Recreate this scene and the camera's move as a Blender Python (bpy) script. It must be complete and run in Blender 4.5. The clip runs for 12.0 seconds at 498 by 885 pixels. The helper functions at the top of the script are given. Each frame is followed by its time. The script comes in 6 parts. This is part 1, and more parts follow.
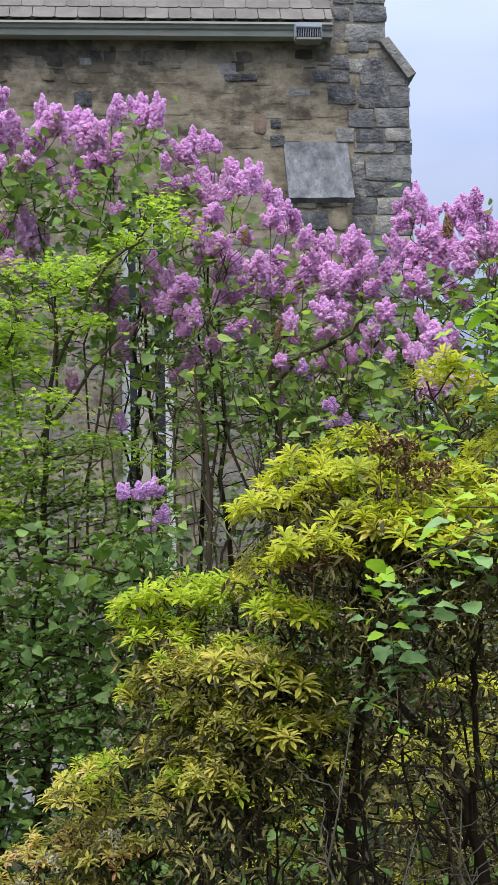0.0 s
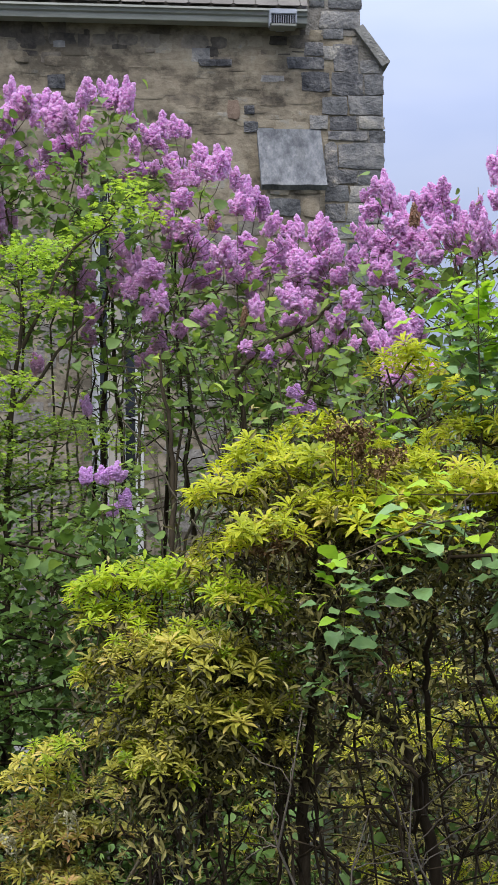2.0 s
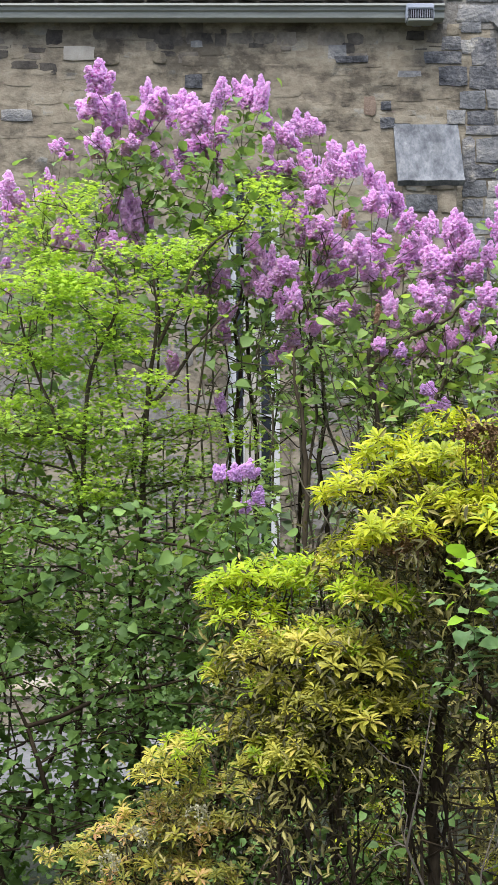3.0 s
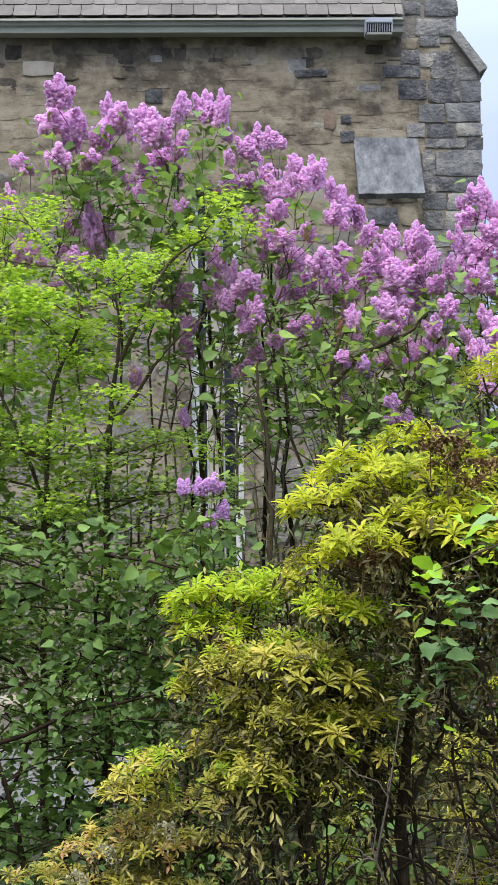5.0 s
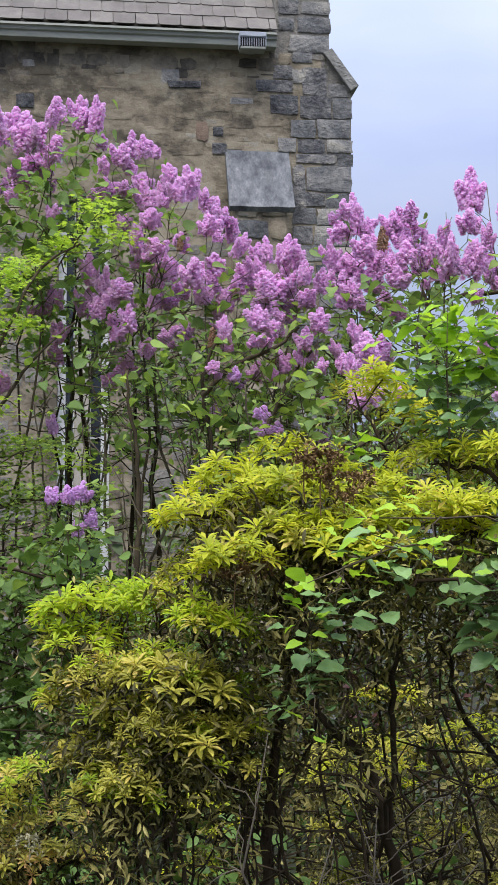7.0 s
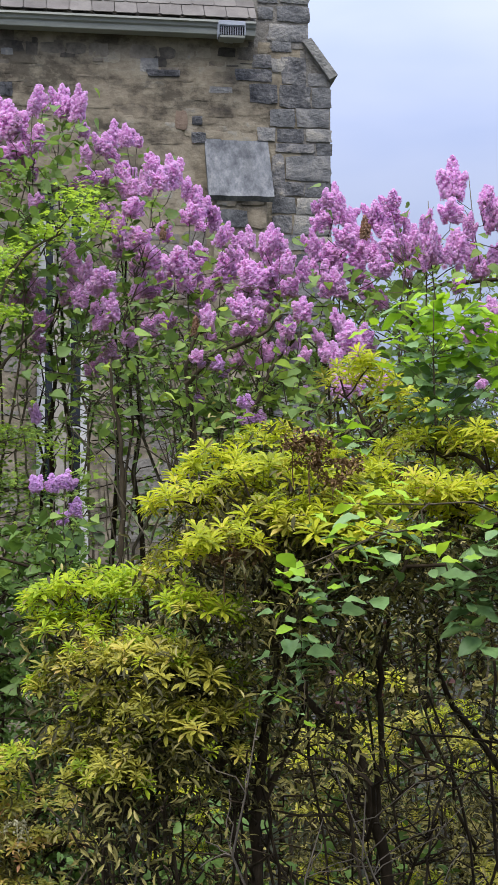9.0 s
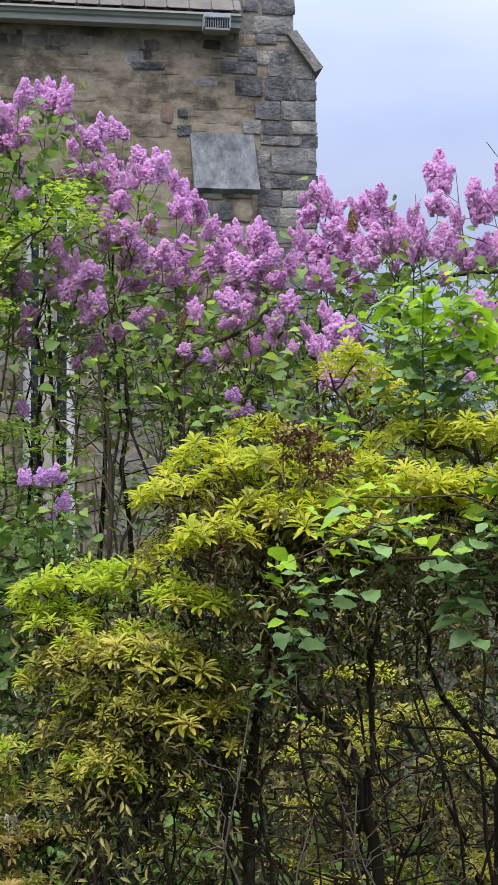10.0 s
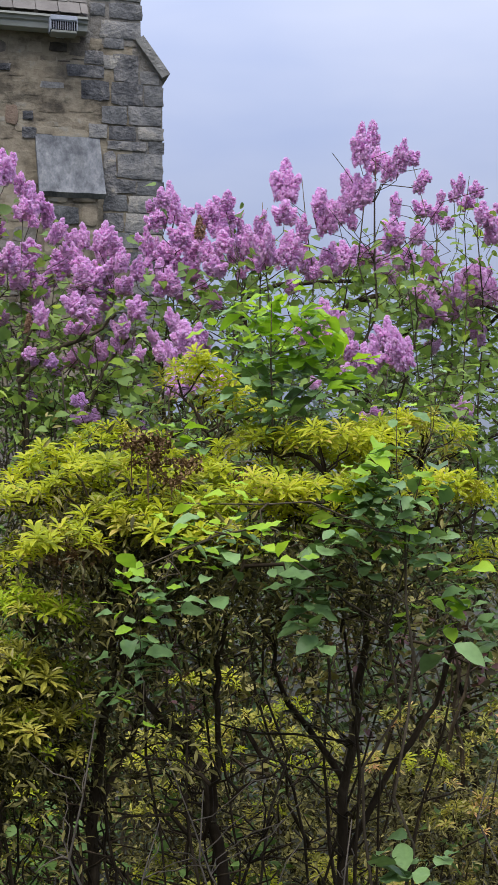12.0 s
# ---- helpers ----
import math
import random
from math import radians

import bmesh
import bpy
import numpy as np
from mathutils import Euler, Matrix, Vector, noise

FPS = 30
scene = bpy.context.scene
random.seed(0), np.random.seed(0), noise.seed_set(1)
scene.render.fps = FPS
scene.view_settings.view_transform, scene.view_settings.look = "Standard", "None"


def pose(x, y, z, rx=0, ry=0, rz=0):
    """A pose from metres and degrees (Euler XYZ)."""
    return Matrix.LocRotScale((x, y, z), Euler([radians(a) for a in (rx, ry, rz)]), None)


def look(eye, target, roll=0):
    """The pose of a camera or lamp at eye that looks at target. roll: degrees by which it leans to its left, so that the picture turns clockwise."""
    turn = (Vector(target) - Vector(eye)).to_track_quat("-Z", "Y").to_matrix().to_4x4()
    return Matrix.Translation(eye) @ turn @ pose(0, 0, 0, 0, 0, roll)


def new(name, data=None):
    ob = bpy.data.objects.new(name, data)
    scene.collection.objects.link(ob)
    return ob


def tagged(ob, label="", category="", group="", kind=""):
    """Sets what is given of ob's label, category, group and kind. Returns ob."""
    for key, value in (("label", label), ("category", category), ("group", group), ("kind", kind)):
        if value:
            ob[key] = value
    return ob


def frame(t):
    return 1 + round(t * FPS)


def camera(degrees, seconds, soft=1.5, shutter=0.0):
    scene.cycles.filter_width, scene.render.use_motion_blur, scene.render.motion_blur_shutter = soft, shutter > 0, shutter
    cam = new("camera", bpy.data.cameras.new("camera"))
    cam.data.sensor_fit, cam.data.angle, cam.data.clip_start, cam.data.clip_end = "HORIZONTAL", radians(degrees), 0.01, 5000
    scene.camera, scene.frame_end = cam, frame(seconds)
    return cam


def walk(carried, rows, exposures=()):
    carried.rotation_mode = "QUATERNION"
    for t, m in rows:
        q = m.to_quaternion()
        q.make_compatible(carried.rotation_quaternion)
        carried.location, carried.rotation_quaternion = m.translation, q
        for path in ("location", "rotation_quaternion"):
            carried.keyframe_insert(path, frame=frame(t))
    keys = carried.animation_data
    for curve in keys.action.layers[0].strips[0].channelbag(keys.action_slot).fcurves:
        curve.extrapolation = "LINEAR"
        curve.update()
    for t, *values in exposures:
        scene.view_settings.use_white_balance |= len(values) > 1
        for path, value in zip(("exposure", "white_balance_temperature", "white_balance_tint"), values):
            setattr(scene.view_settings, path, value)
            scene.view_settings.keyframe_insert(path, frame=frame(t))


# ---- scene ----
cam = camera(19.4, 12.0, soft=1.5)
PATH = [
    (0, (-0.0297, 0.0279, 1.7033), (0.3548, 4.9991, 2.0772), -1.142),
    (0.5, (-0.0263, 0.0263, 1.6986), (0.4638, 4.9889, 2.0628), -1.026),
    (1, (-0.0153, 0.0184, 1.7021), (0.5634, 4.9726, 2.0497), -1.065),
    (1.5, (-0.0061, 0.0137, 1.7019), (0.5458, 4.9714, 2.0434), -0.883),
    (2, (0.0080, 0.0103, 1.6994), (0.4843, 4.9768, 2.0255), -0.477),
    (2.5, (0.0207, 0.0052, 1.6982), (0.3357, 4.9856, 2.0096), -0.165),
    (3, (0.0263, -0.0028, 1.7014), (0.0324, 4.9871, 2.0191), -0.014),
    (3.2, (0.0454, 0.0108, 1.7067), (-0.0040, 5.0006, 2.0216), -0.018),
    (4.0, (0.0440, 0.0080, 1.7062), (0.0100, 4.9990, 2.0380), -0.250),
    (4.8, (0.0289, 0.0057, 1.7060), (0.1161, 4.9917, 2.0686), -0.608),
    (5, (0.0249, 0.0099, 1.7015), (0.1559, 4.9948, 2.0661), -0.727),
    (5.5, (0.0105, -0.0115, 1.7013), (0.2617, 4.9675, 2.0834), -0.665),
    (6, (0.0064, -0.0043, 1.6993), (0.4138, 4.9635, 2.0933), -0.668),
    (6.5, (0.0000, -0.0000, 1.7000), (0.5004, 4.9588, 2.0996), -0.302),
    (7, (-0.0002, 0.0166, 1.7019), (0.5967, 4.9649, 2.0988), -0.005),
    (7.5, (-0.0087, 0.0041, 1.7002), (0.6225, 4.9491, 2.0855), 0.192),
    (7.7, (-0.0104, 0.0109, 1.6961), (0.6292, 4.9550, 2.0797), 0.197),
    (9.5, (-0.0388, 0.0018, 1.6936), (0.6523, 4.9415, 2.0425), -0.263),
    (10, (-0.0426, 0.0034, 1.6962), (0.6823, 4.9391, 2.0331), -0.381),
    (10.5, (-0.0394, 0.0020, 1.6984), (0.7917, 4.9209, 2.0363), -0.525),
    (11, (-0.0433, 0.0100, 1.6924), (0.9595, 4.8964, 2.0364), -0.451),
    (11.5, (-0.0501, 0.0004, 1.6927), (1.1346, 4.8447, 2.0523), -0.423),
    (12, (-0.0550, 0.0098, 1.6971), (1.1972, 4.8374, 2.0518), -0.376),
]
EXPOSURES = [(t, e, 6500, tint) for t, e, tint in ((0.0, 0.15, 11.0), (0.5, 0.01, 11.0), (1.0, 0.09, 12.5), (2.0, 0.11, 13.0), (2.5, 0.13, 13.5), (3.0, 0.59, 12.0), (3.2, 0.62, 12.0), (4.0, 0.57, 11.5), (4.8, 0.41, 11.0), (5.0, 0.36, 11.0), (5.5, 0.10, 12.5), (6.5, 0.15, 13.5), (7.5, 0.12, 13.5), (10.0, 0.12, 13.5), (11.0, -0.08, 13.5), (12.0, -0.12, 13.5))]
walk(cam, [(t, look(eye, target, roll)) for t, eye, target, roll in PATH], EXPOSURES)

# ---- sky and sun: bright overcast ----
SUN_EL, SUN_AZ = radians(65), radians(205)
sky_world = bpy.data.worlds.new("overcast_sky")
scene.world = sky_world
sky_world.use_nodes = True
wn, wl = sky_world.node_tree.nodes, sky_world.node_tree.links
bg = wn["Background"]
bg.inputs["Strength"].default_value = 1.0
sky = wn.new("ShaderNodeTexSky")
sky.sky_type, sky.sun_disc = "NISHITA", False
sky.sun_elevation, sky.sun_rotation = SUN_EL, SUN_AZ
dim = wn.new("ShaderNodeMix")
dim.data_type, dim.blend_type = "RGBA", "MULTIPLY"
dim.inputs["Factor"].default_value = 1.0
dim.inputs["B"].default_value = (0.1, 0.1, 0.1, 1)
wl.new(sky.outputs["Color"], dim.inputs["A"])
wc = wn.new("ShaderNodeTexCoord")
wmap = wn.new("ShaderNodeMapping")
wmap.inputs["Scale"].default_value = (1.0, 1.0, 3.0)
cloud = wn.new("ShaderNodeTexNoise")
cloud.inputs["Scale"].default_value = 3.2
cloud.inputs["Detail"].default_value = 4.0
cloud.inputs["Roughness"].default_value = 0.5
wl.new(wc.outputs["Generated"], wmap.inputs["Vector"])
wl.new(wmap.outputs["Vector"], cloud.inputs["Vector"])
cramp = wn.new("ShaderNodeValToRGB")
cramp.color_ramp.elements[0].position, cramp.color_ramp.elements[0].color = 0.35, (0.44, 0.53, 0.77, 1)
cramp.color_ramp.elements[1].position, cramp.color_ramp.elements[1].color = 0.68, (0.58, 0.65, 0.83, 1)
wl.new(cloud.outputs["Fac"], cramp.inputs["Fac"])
veil = wn.new("ShaderNodeMix")
veil.data_type = "RGBA"
veil.inputs["Factor"].default_value = 0.88
wl.new(dim.outputs["Result"], veil.inputs["A"])
wl.new(cramp.outputs["Color"], veil.inputs["B"])
# an overcast sky is brightest overhead
axis = wn.new("ShaderNodeSeparateXYZ")
wl.new(wc.outputs["Generated"], axis.inputs["Vector"])
rise = wn.new("ShaderNodeMath")
rise.operation, rise.use_clamp = "MAXIMUM", False
rise.inputs[1].default_value = 0.0
wl.new(axis.outputs["Z"], rise.inputs[0])
lum = wn.new("ShaderNodeMath")
lum.operation = "MULTIPLY_ADD"
lum.inputs[1].default_value, lum.inputs[2].default_value = 2.95, 0.38
wl.new(rise.outputs[0], lum.inputs[0])
wl.new(lum.outputs[0], bg.inputs["Strength"])
wl.new(veil.outputs["Result"], bg.inputs["Color"])

sun_data = bpy.data.lights.new("sun", "SUN")
sun_data.energy, sun_data.angle, sun_data.color = 3.5, radians(50), (1.0, 0.96, 0.88)
sun_lamp = new("sun", sun_data)
sun_dir = Vector((math.sin(SUN_AZ) * math.cos(SUN_EL), math.cos(SUN_AZ) * math.cos(SUN_EL), math.sin(SUN_EL)))
sun_lamp.matrix_world = look(sun_dir * 40, (0, 0, 0))


# ---- materials ----
def material(name):
    m = bpy.data.materials.new(name)
    m.use_nodes = True
    n, l = m.node_tree.nodes, m.node_tree.links
    return m, n, l, n["Principled BSDF"], n["Material Output"]


def ramp_node(n, stops):
    r = n.new("ShaderNodeValToRGB")
    e = r.color_ramp.elements
    while len(e) < len(stops):
        e.new(0.5)
    for i, (at, col) in enumerate(stops):
        e[i].position, e[i].color = at, (*col, 1)
    return r


def leaf_material(name, stops, rough=0.45, glow=0.3, through_col=(1.0, 1.0, 0.6), mottle=40.0, spread=0.35, island=0.55):
    """Leaf: colour varies leaf by leaf and spray by spray, mottled, with light passing through."""
    m, n, l, p, out = material(name)
    geo, info = n.new("ShaderNodeNewGeometry"), n.new("ShaderNodeObjectInfo")
    coord = n.new("ShaderNodeTexCoord")
    big, fine = n.new("ShaderNodeTexNoise"), n.new("ShaderNodeTexNoise")
    big.inputs["Scale"].default_value, fine.inputs["Scale"].default_value = 2.6, mottle
    l.new(geo.outputs["Position"], big.inputs["Vector"])
    l.new(geo.outputs["Position"], fine.inputs["Vector"])
    acc = None
    for sock, w in ((geo.outputs["Random Per Island"], island), (info.outputs["Random"], spread), (big.outputs["Fac"], 0.5), (fine.outputs["Fac"], 0.35)):
        ma = n.new("ShaderNodeMath")
        ma.operation = "MULTIPLY_ADD"
        l.new(sock, ma.inputs[0])
        ma.inputs[1].default_value = w
        if acc is None:
            ma.inputs[2].default_value = 0.5 - 0.5 * (island + spread + 0.5 + 0.35)
        else:
            l.new(acc, ma.inputs[2])
        acc = ma.outputs[0]
    r = ramp_node(n, stops)
    l.new(acc, r.inputs["Fac"])
    l.new(r.outputs["Color"], p.inputs["Base Color"])
    p.inputs["Roughness"].default_value = rough
    p.inputs["Specular IOR Level"].default_value = 0.22
    bump = n.new("ShaderNodeBump")
    bump.inputs["Strength"].default_value, bump.inputs["Distance"].default_value = 0.25, 0.003
    l.new(fine.outputs["Fac"], bump.inputs["Height"])
    l.new(bump.outputs["Normal"], p.inputs["Normal"])
    tr, mix, tint = n.new("ShaderNodeBsdfTranslucent"), n.new("ShaderNodeMixShader"), n.new("ShaderNodeMix")
    tint.data_type, tint.blend_type = "RGBA", "MULTIPLY"
    tint.inputs["Factor"].default_value = 1.0
    tint.inputs["B"].default_value = (*through_col, 1)
    l.new(r.outputs["Color"], tint.inputs["A"])
    l.new(tint.outputs["Result"], tr.inputs["Color"])
    mix.inputs[0].default_value = glow
    l.new(p.outputs[0], mix.inputs[1])
    l.new(tr.outputs[0], mix.inputs[2])
    l.new(mix.outputs[0], out.inputs["Surface"])
    return m


def rough_material(name, stops, scale=6.0, fine=60.0, rough=0.85, bump=0.5, dist=0.01, per_object=0.5, stretch=(1, 1, 1), spec=0.3, metal=0.0, blotch=0.0):
    """Stone, bark, slate, soil: two scales of noise, a shift from piece to piece, relief."""
    m, n, l, p, out = material(name)
    geo, info, mapn = n.new("ShaderNodeNewGeometry"), n.new("ShaderNodeObjectInfo"), n.new("ShaderNodeMapping")
    mapn.inputs["Scale"].default_value = stretch
    l.new(geo.outputs["Position"], mapn.inputs["Vector"])
    a, b = n.new("ShaderNodeTexNoise"), n.new("ShaderNodeTexNoise")
    for t, s, d in ((a, scale, 5), (b, fine, 3)):
        t.inputs["Scale"].default_value, t.inputs["Detail"].default_value = s, d
        t.inputs["Roughness"].default_value = 0.62
        l.new(mapn.outputs["Vector"], t.inputs["Vector"])
    acc = None
    for sock, w in ((info.outputs["Random"], per_object), (a.outputs["Fac"], 1.3), (b.outputs["Fac"], 0.45)):
        ma = n.new("ShaderNodeMath")
        ma.operation = "MULTIPLY_ADD"
        l.new(sock, ma.inputs[0])
        ma.inputs[1].default_value = w
        if acc is None:
            ma.inputs[2].default_value = 0.5 - 0.5 * (per_object + 1.75)
        else:
            l.new(acc, ma.inputs[2])
        acc = ma.outputs[0]
    r = ramp_node(n, stops)
    l.new(acc, r.inputs["Fac"])
    l.new(r.outputs["Color"], p.inputs["Base Color"])
    if blotch:
        # dark weather stains of their own shape
        st, sr, sm = n.new("ShaderNodeTexNoise"), ramp_node(n, [(0.4, (1 - blotch,) * 3), (0.46, (1 - 0.45 * blotch,) * 3), (0.54, (1.0, 1.0, 1.0))]), n.new("ShaderNodeMix")
        st.inputs["Scale"].default_value, st.inputs["Detail"].default_value, st.inputs["Roughness"].default_value = 1.7, 6.0, 0.72
        l.new(mapn.outputs["Vector"], st.inputs["Vector"])
        l.new(st.outputs["Fac"], sr.inputs["Fac"])
        sm.data_type, sm.blend_type = "RGBA", "MULTIPLY"
        sm.inputs["Factor"].default_value = 1.0
        l.new(r.outputs["Color"], sm.inputs["A"])
        l.new(sr.outputs["Color"], sm.inputs["B"])
        l.new(sm.outputs["Result"], p.inputs["Base Color"])
    p.inputs["Roughness"].default_value, p.inputs["Metallic"].default_value = rough, metal
    p.inputs["Specular IOR Level"].default_value = spec
    add = n.new("ShaderNodeMath")
    add.operation = "MULTIPLY_ADD"
    l.new(b.outputs["Fac"], add.inputs[0])
    add.inputs[1].default_value = 0.35
    l.new(a.outputs["Fac"], add.inputs[2])
    bu = n.new("ShaderNodeBump")
    bu.inputs["Strength"].default_value, bu.inputs["Distance"].default_value = bump, dist
    l.new(add.outputs[0], bu.inputs["Height"])
    l.new(bu.outputs["Normal"], p.inputs["Normal"])
    return m


M_TAN = rough_material("tan_rubble", [(0.02, (0.0599, 0.0494, 0.0397)), (0.2, (0.15, 0.125, 0.0887)), (0.45, (0.25, 0.209, 0.144)), (0.68, (0.32, 0.275, 0.193)), (0.9, (0.295, 0.287, 0.245))], 4.2, 18, per_object=0.38, dist=0.025, bump=0.9, stretch=(0.9, 1, 1.2), blotch=0.62)
M_GREY = rough_material("grey_rubble", [(0.08, (0.0583, 0.0597, 0.0601)), (0.4, (0.148, 0.149, 0.145)), (0.65, (0.239, 0.232, 0.213)), (0.9, (0.382, 0.355, 0.291))], 5, 26, per_object=0.45, dist=0.05, bump=1.0)
M_DARK = rough_material("dark_quoin_stone", [(0.08, (0.0318, 0.0326, 0.0351)), (0.4, (0.0954, 0.0959, 0.0969)), (0.6, (0.175, 0.17, 0.162)), (0.78, (0.276, 0.26, 0.228)), (0.92, (0.403, 0.357, 0.275))], 8, 30, per_object=0.35, dist=0.05, bump=1.0)
M_PALE = rough_material("pale_dressed_stone", [(0.1, (0.22, 0.20, 0.16)), (0.6, (0.36, 0.33, 0.27)), (1.0, (0.46, 0.43, 0.37))], 5, 70, per_object=0.3, dist=0.012)
M_RUST = rough_material("rust_stained_stone", [(0.1, (0.13, 0.085, 0.06)), (0.6, (0.24, 0.175, 0.125)), (1.0, (0.32, 0.26, 0.195))], 9, 60, per_object=0.2, dist=0.03)
M_MORTAR = rough_material("lime_mortar", [(0.02, (0.0549, 0.0455, 0.0355)), (0.22, (0.145, 0.12, 0.0835)), (0.45, (0.25, 0.209, 0.144)), (0.7, (0.325, 0.281, 0.197)), (0.95, (0.304, 0.292, 0.251))], 4.2, 18, per_object=0.0, dist=0.025, bump=0.9, stretch=(0.9, 1, 1.2), blotch=0.62)
M_JOINT = rough_material("grey_pointing", [(0.1, (0.11, 0.10, 0.085)), (0.5, (0.20, 0.185, 0.155)), (1.0, (0.30, 0.28, 0.24))], 9, 40, per_object=0.0, dist=0.03, bump=1.0)
# soot stain, darkened further to paint in the shadow below the gutter
M_SOOT_SHADE = rough_material("soot_and_eaves_shade_stone", [(0.1, (0.0288, 0.0253, 0.0219)), (0.5, (0.104, 0.09, 0.0691)), (1.0, (0.276, 0.236, 0.179))], 4, 22, per_object=0.5, dist=0.03, bump=0.9)
M_SLAB = rough_material("weathered_slate_slab", [(0.1, (0.055, 0.06, 0.064)), (0.36, (0.115, 0.122, 0.128)), (0.55, (0.175, 0.182, 0.186)), (0.72, (0.25, 0.255, 0.25)), (0.9, (0.40, 0.405, 0.39))], 7, 34, rough=0.8, per_object=0.0, bump=0.8, dist=0.012, stretch=(1.3, 1, 0.7), blotch=0.3)
M_SLATE = rough_material("roof_slate", [(0.0, (0.107, 0.098, 0.0848)), (0.5, (0.161, 0.146, 0.128)), (1.0, (0.231, 0.212, 0.183))], 5, 50, rough=0.85, per_object=0.35, bump=0.25, dist=0.006, spec=0.15)
M_GUTTER = rough_material("painted_gutter", [(0.1, (0.18, 0.188, 0.157)), (0.6, (0.27, 0.28, 0.238)), (1.0, (0.36, 0.375, 0.322))], 3, 40, rough=0.5, per_object=0.0, bump=0.12, dist=0.004, stretch=(0.5, 1, 3))
M_METAL = rough_material("grey_painted_metal", [(0.1, (0.28, 0.301, 0.336)), (1.0, (0.504, 0.539, 0.588))], 8, 60, rough=0.45, per_object=0.0, bump=0.05, dist=0.002)
M_BLACK = rough_material("black_recess", [(0.0, (0.008, 0.008, 0.01)), (1.0, (0.02, 0.02, 0.022))], 8, 60, per_object=0.0, bump=0.1)
M_WHITE = rough_material("white_window_paint", [(0.0, (0.48, 0.48, 0.47)), (1.0, (0.72, 0.72, 0.70))], 6, 40, rough=0.5, per_object=0.0, bump=0.1, dist=0.003)
M_WOOD = rough_material("weathered_wood", [(0.0, (0.10, 0.09, 0.08)), (0.6, (0.2, 0.185, 0.165)), (1.0, (0.3, 0.28, 0.25))], 6, 60, per_object=0.1, stretch=(4, 4, 0.6))
M_PAVE = rough_material("grey_paving", [(0.1, (0.085, 0.083, 0.078)), (0.6, (0.15, 0.147, 0.14)), (1.0, (0.22, 0.215, 0.205))], 1.2, 30, rough=1.0, per_object=0.2, bump=0.3, spec=0.05)
M_SOIL = rough_material("leafy_ground", [(0.0, (0.02, 0.016, 0.010)), (0.4, (0.034, 0.029, 0.017)), (0.65, (0.035, 0.048, 0.016)), (1.0, (0.06, 0.072, 0.025))], 1.5, 25, per_object=0.0, bump=0.9, dist=0.05)
M_BARK_L = rough_material("lilac_bark", [(0.1, (0.042, 0.0337, 0.0213)), (0.6, (0.117, 0.0963, 0.0612)), (1.0, (0.233, 0.196, 0.132))], 10, 90, per_object=0.2, stretch=(1, 1, 0.35), dist=0.006, bump=0.8)
M_BARK_M = rough_material("maple_bark", [(0.1, (0.03, 0.023, 0.014)), (0.6, (0.085, 0.066, 0.042)), (1.0, (0.18, 0.145, 0.1))], 12, 90, spec=0.1, per_object=0.25, stretch=(1, 1, 0.35), dist=0.006, bump=0.9)
M_COPE = rough_material("weathered_coping_stone", [(0.1, (0.125, 0.123, 0.107)), (0.5, (0.224, 0.218, 0.194)), (1.0, (0.343, 0.341, 0.306))], 7, 40, per_object=0.0, dist=0.04, bump=1.0)
M_BARK_P = rough_material("dark_shrub_bark", [(0.1, (0.0125, 0.00864, 0.0048)), (0.6, (0.0403, 0.0288, 0.0163)), (1.0, (0.115, 0.0864, 0.0528))], 14, 90, spec=0.1, per_object=0.25, stretch=(1, 1, 0.35), dist=0.006, bump=0.9)
M_TWIG = rough_material("dry_grey_twig", [(0.1, (0.07, 0.058, 0.04)), (1.0, (0.19, 0.16, 0.12))], 14, 90, per_object=0.2, stretch=(1, 1, 0.4), dist=0.003)
M_GSTEM = rough_material("green_shoot", [(0.1, (0.06, 0.09, 0.025)), (1.0, (0.14, 0.19, 0.05))], 14, 90, per_object=0.2, bump=0.2, dist=0.002)

M_LILAC = leaf_material("lilac_petals", [(0.0, (0.754, 0.514, 0.742)), (0.35, (0.857, 0.615, 0.825)), (0.7, (0.909, 0.685, 0.876)), (1.0, (0.941, 0.764, 0.92))], rough=0.9, glow=0.62, through_col=(1.0, 0.93, 0.98), mottle=70, spread=0.35, island=0.16)
M_VIOLET = leaf_material("violet_petals", [(0.0, (0.704, 0.45, 0.72)), (0.35, (0.798, 0.54, 0.8)), (0.7, (0.861, 0.61, 0.86)), (1.0, (0.924, 0.7, 0.91))], rough=0.85, glow=0.5, through_col=(0.97, 0.92, 1.0), mottle=70, spread=0.35, island=0.16)
M_FADED = leaf_material("faded_petals", [(0.0, (0.22, 0.12, 0.08)), (0.6, (0.40, 0.24, 0.16)), (1.0, (0.52, 0.36, 0.27))], rough=0.7, glow=0.3)
M_LEAF_L = leaf_material("lilac_leaf", [(0.0, (0.114, 0.189, 0.0518)), (0.45, (0.217, 0.334, 0.0933)), (0.8, (0.343, 0.479, 0.109)), (1.0, (0.492, 0.624, 0.113))], rough=0.5, glow=0.48)
M_LEAF_LOW = leaf_material("low_broad_leaf", [(0.0, (0.0451, 0.0806, 0.0214)), (0.5, (0.105, 0.184, 0.0428)), (0.85, (0.179, 0.288, 0.0654)), (1.0, (0.285, 0.415, 0.095))], rough=0.5, glow=0.3)
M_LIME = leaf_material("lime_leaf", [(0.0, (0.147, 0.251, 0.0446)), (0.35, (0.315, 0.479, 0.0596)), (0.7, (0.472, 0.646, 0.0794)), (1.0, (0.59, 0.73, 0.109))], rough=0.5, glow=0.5)
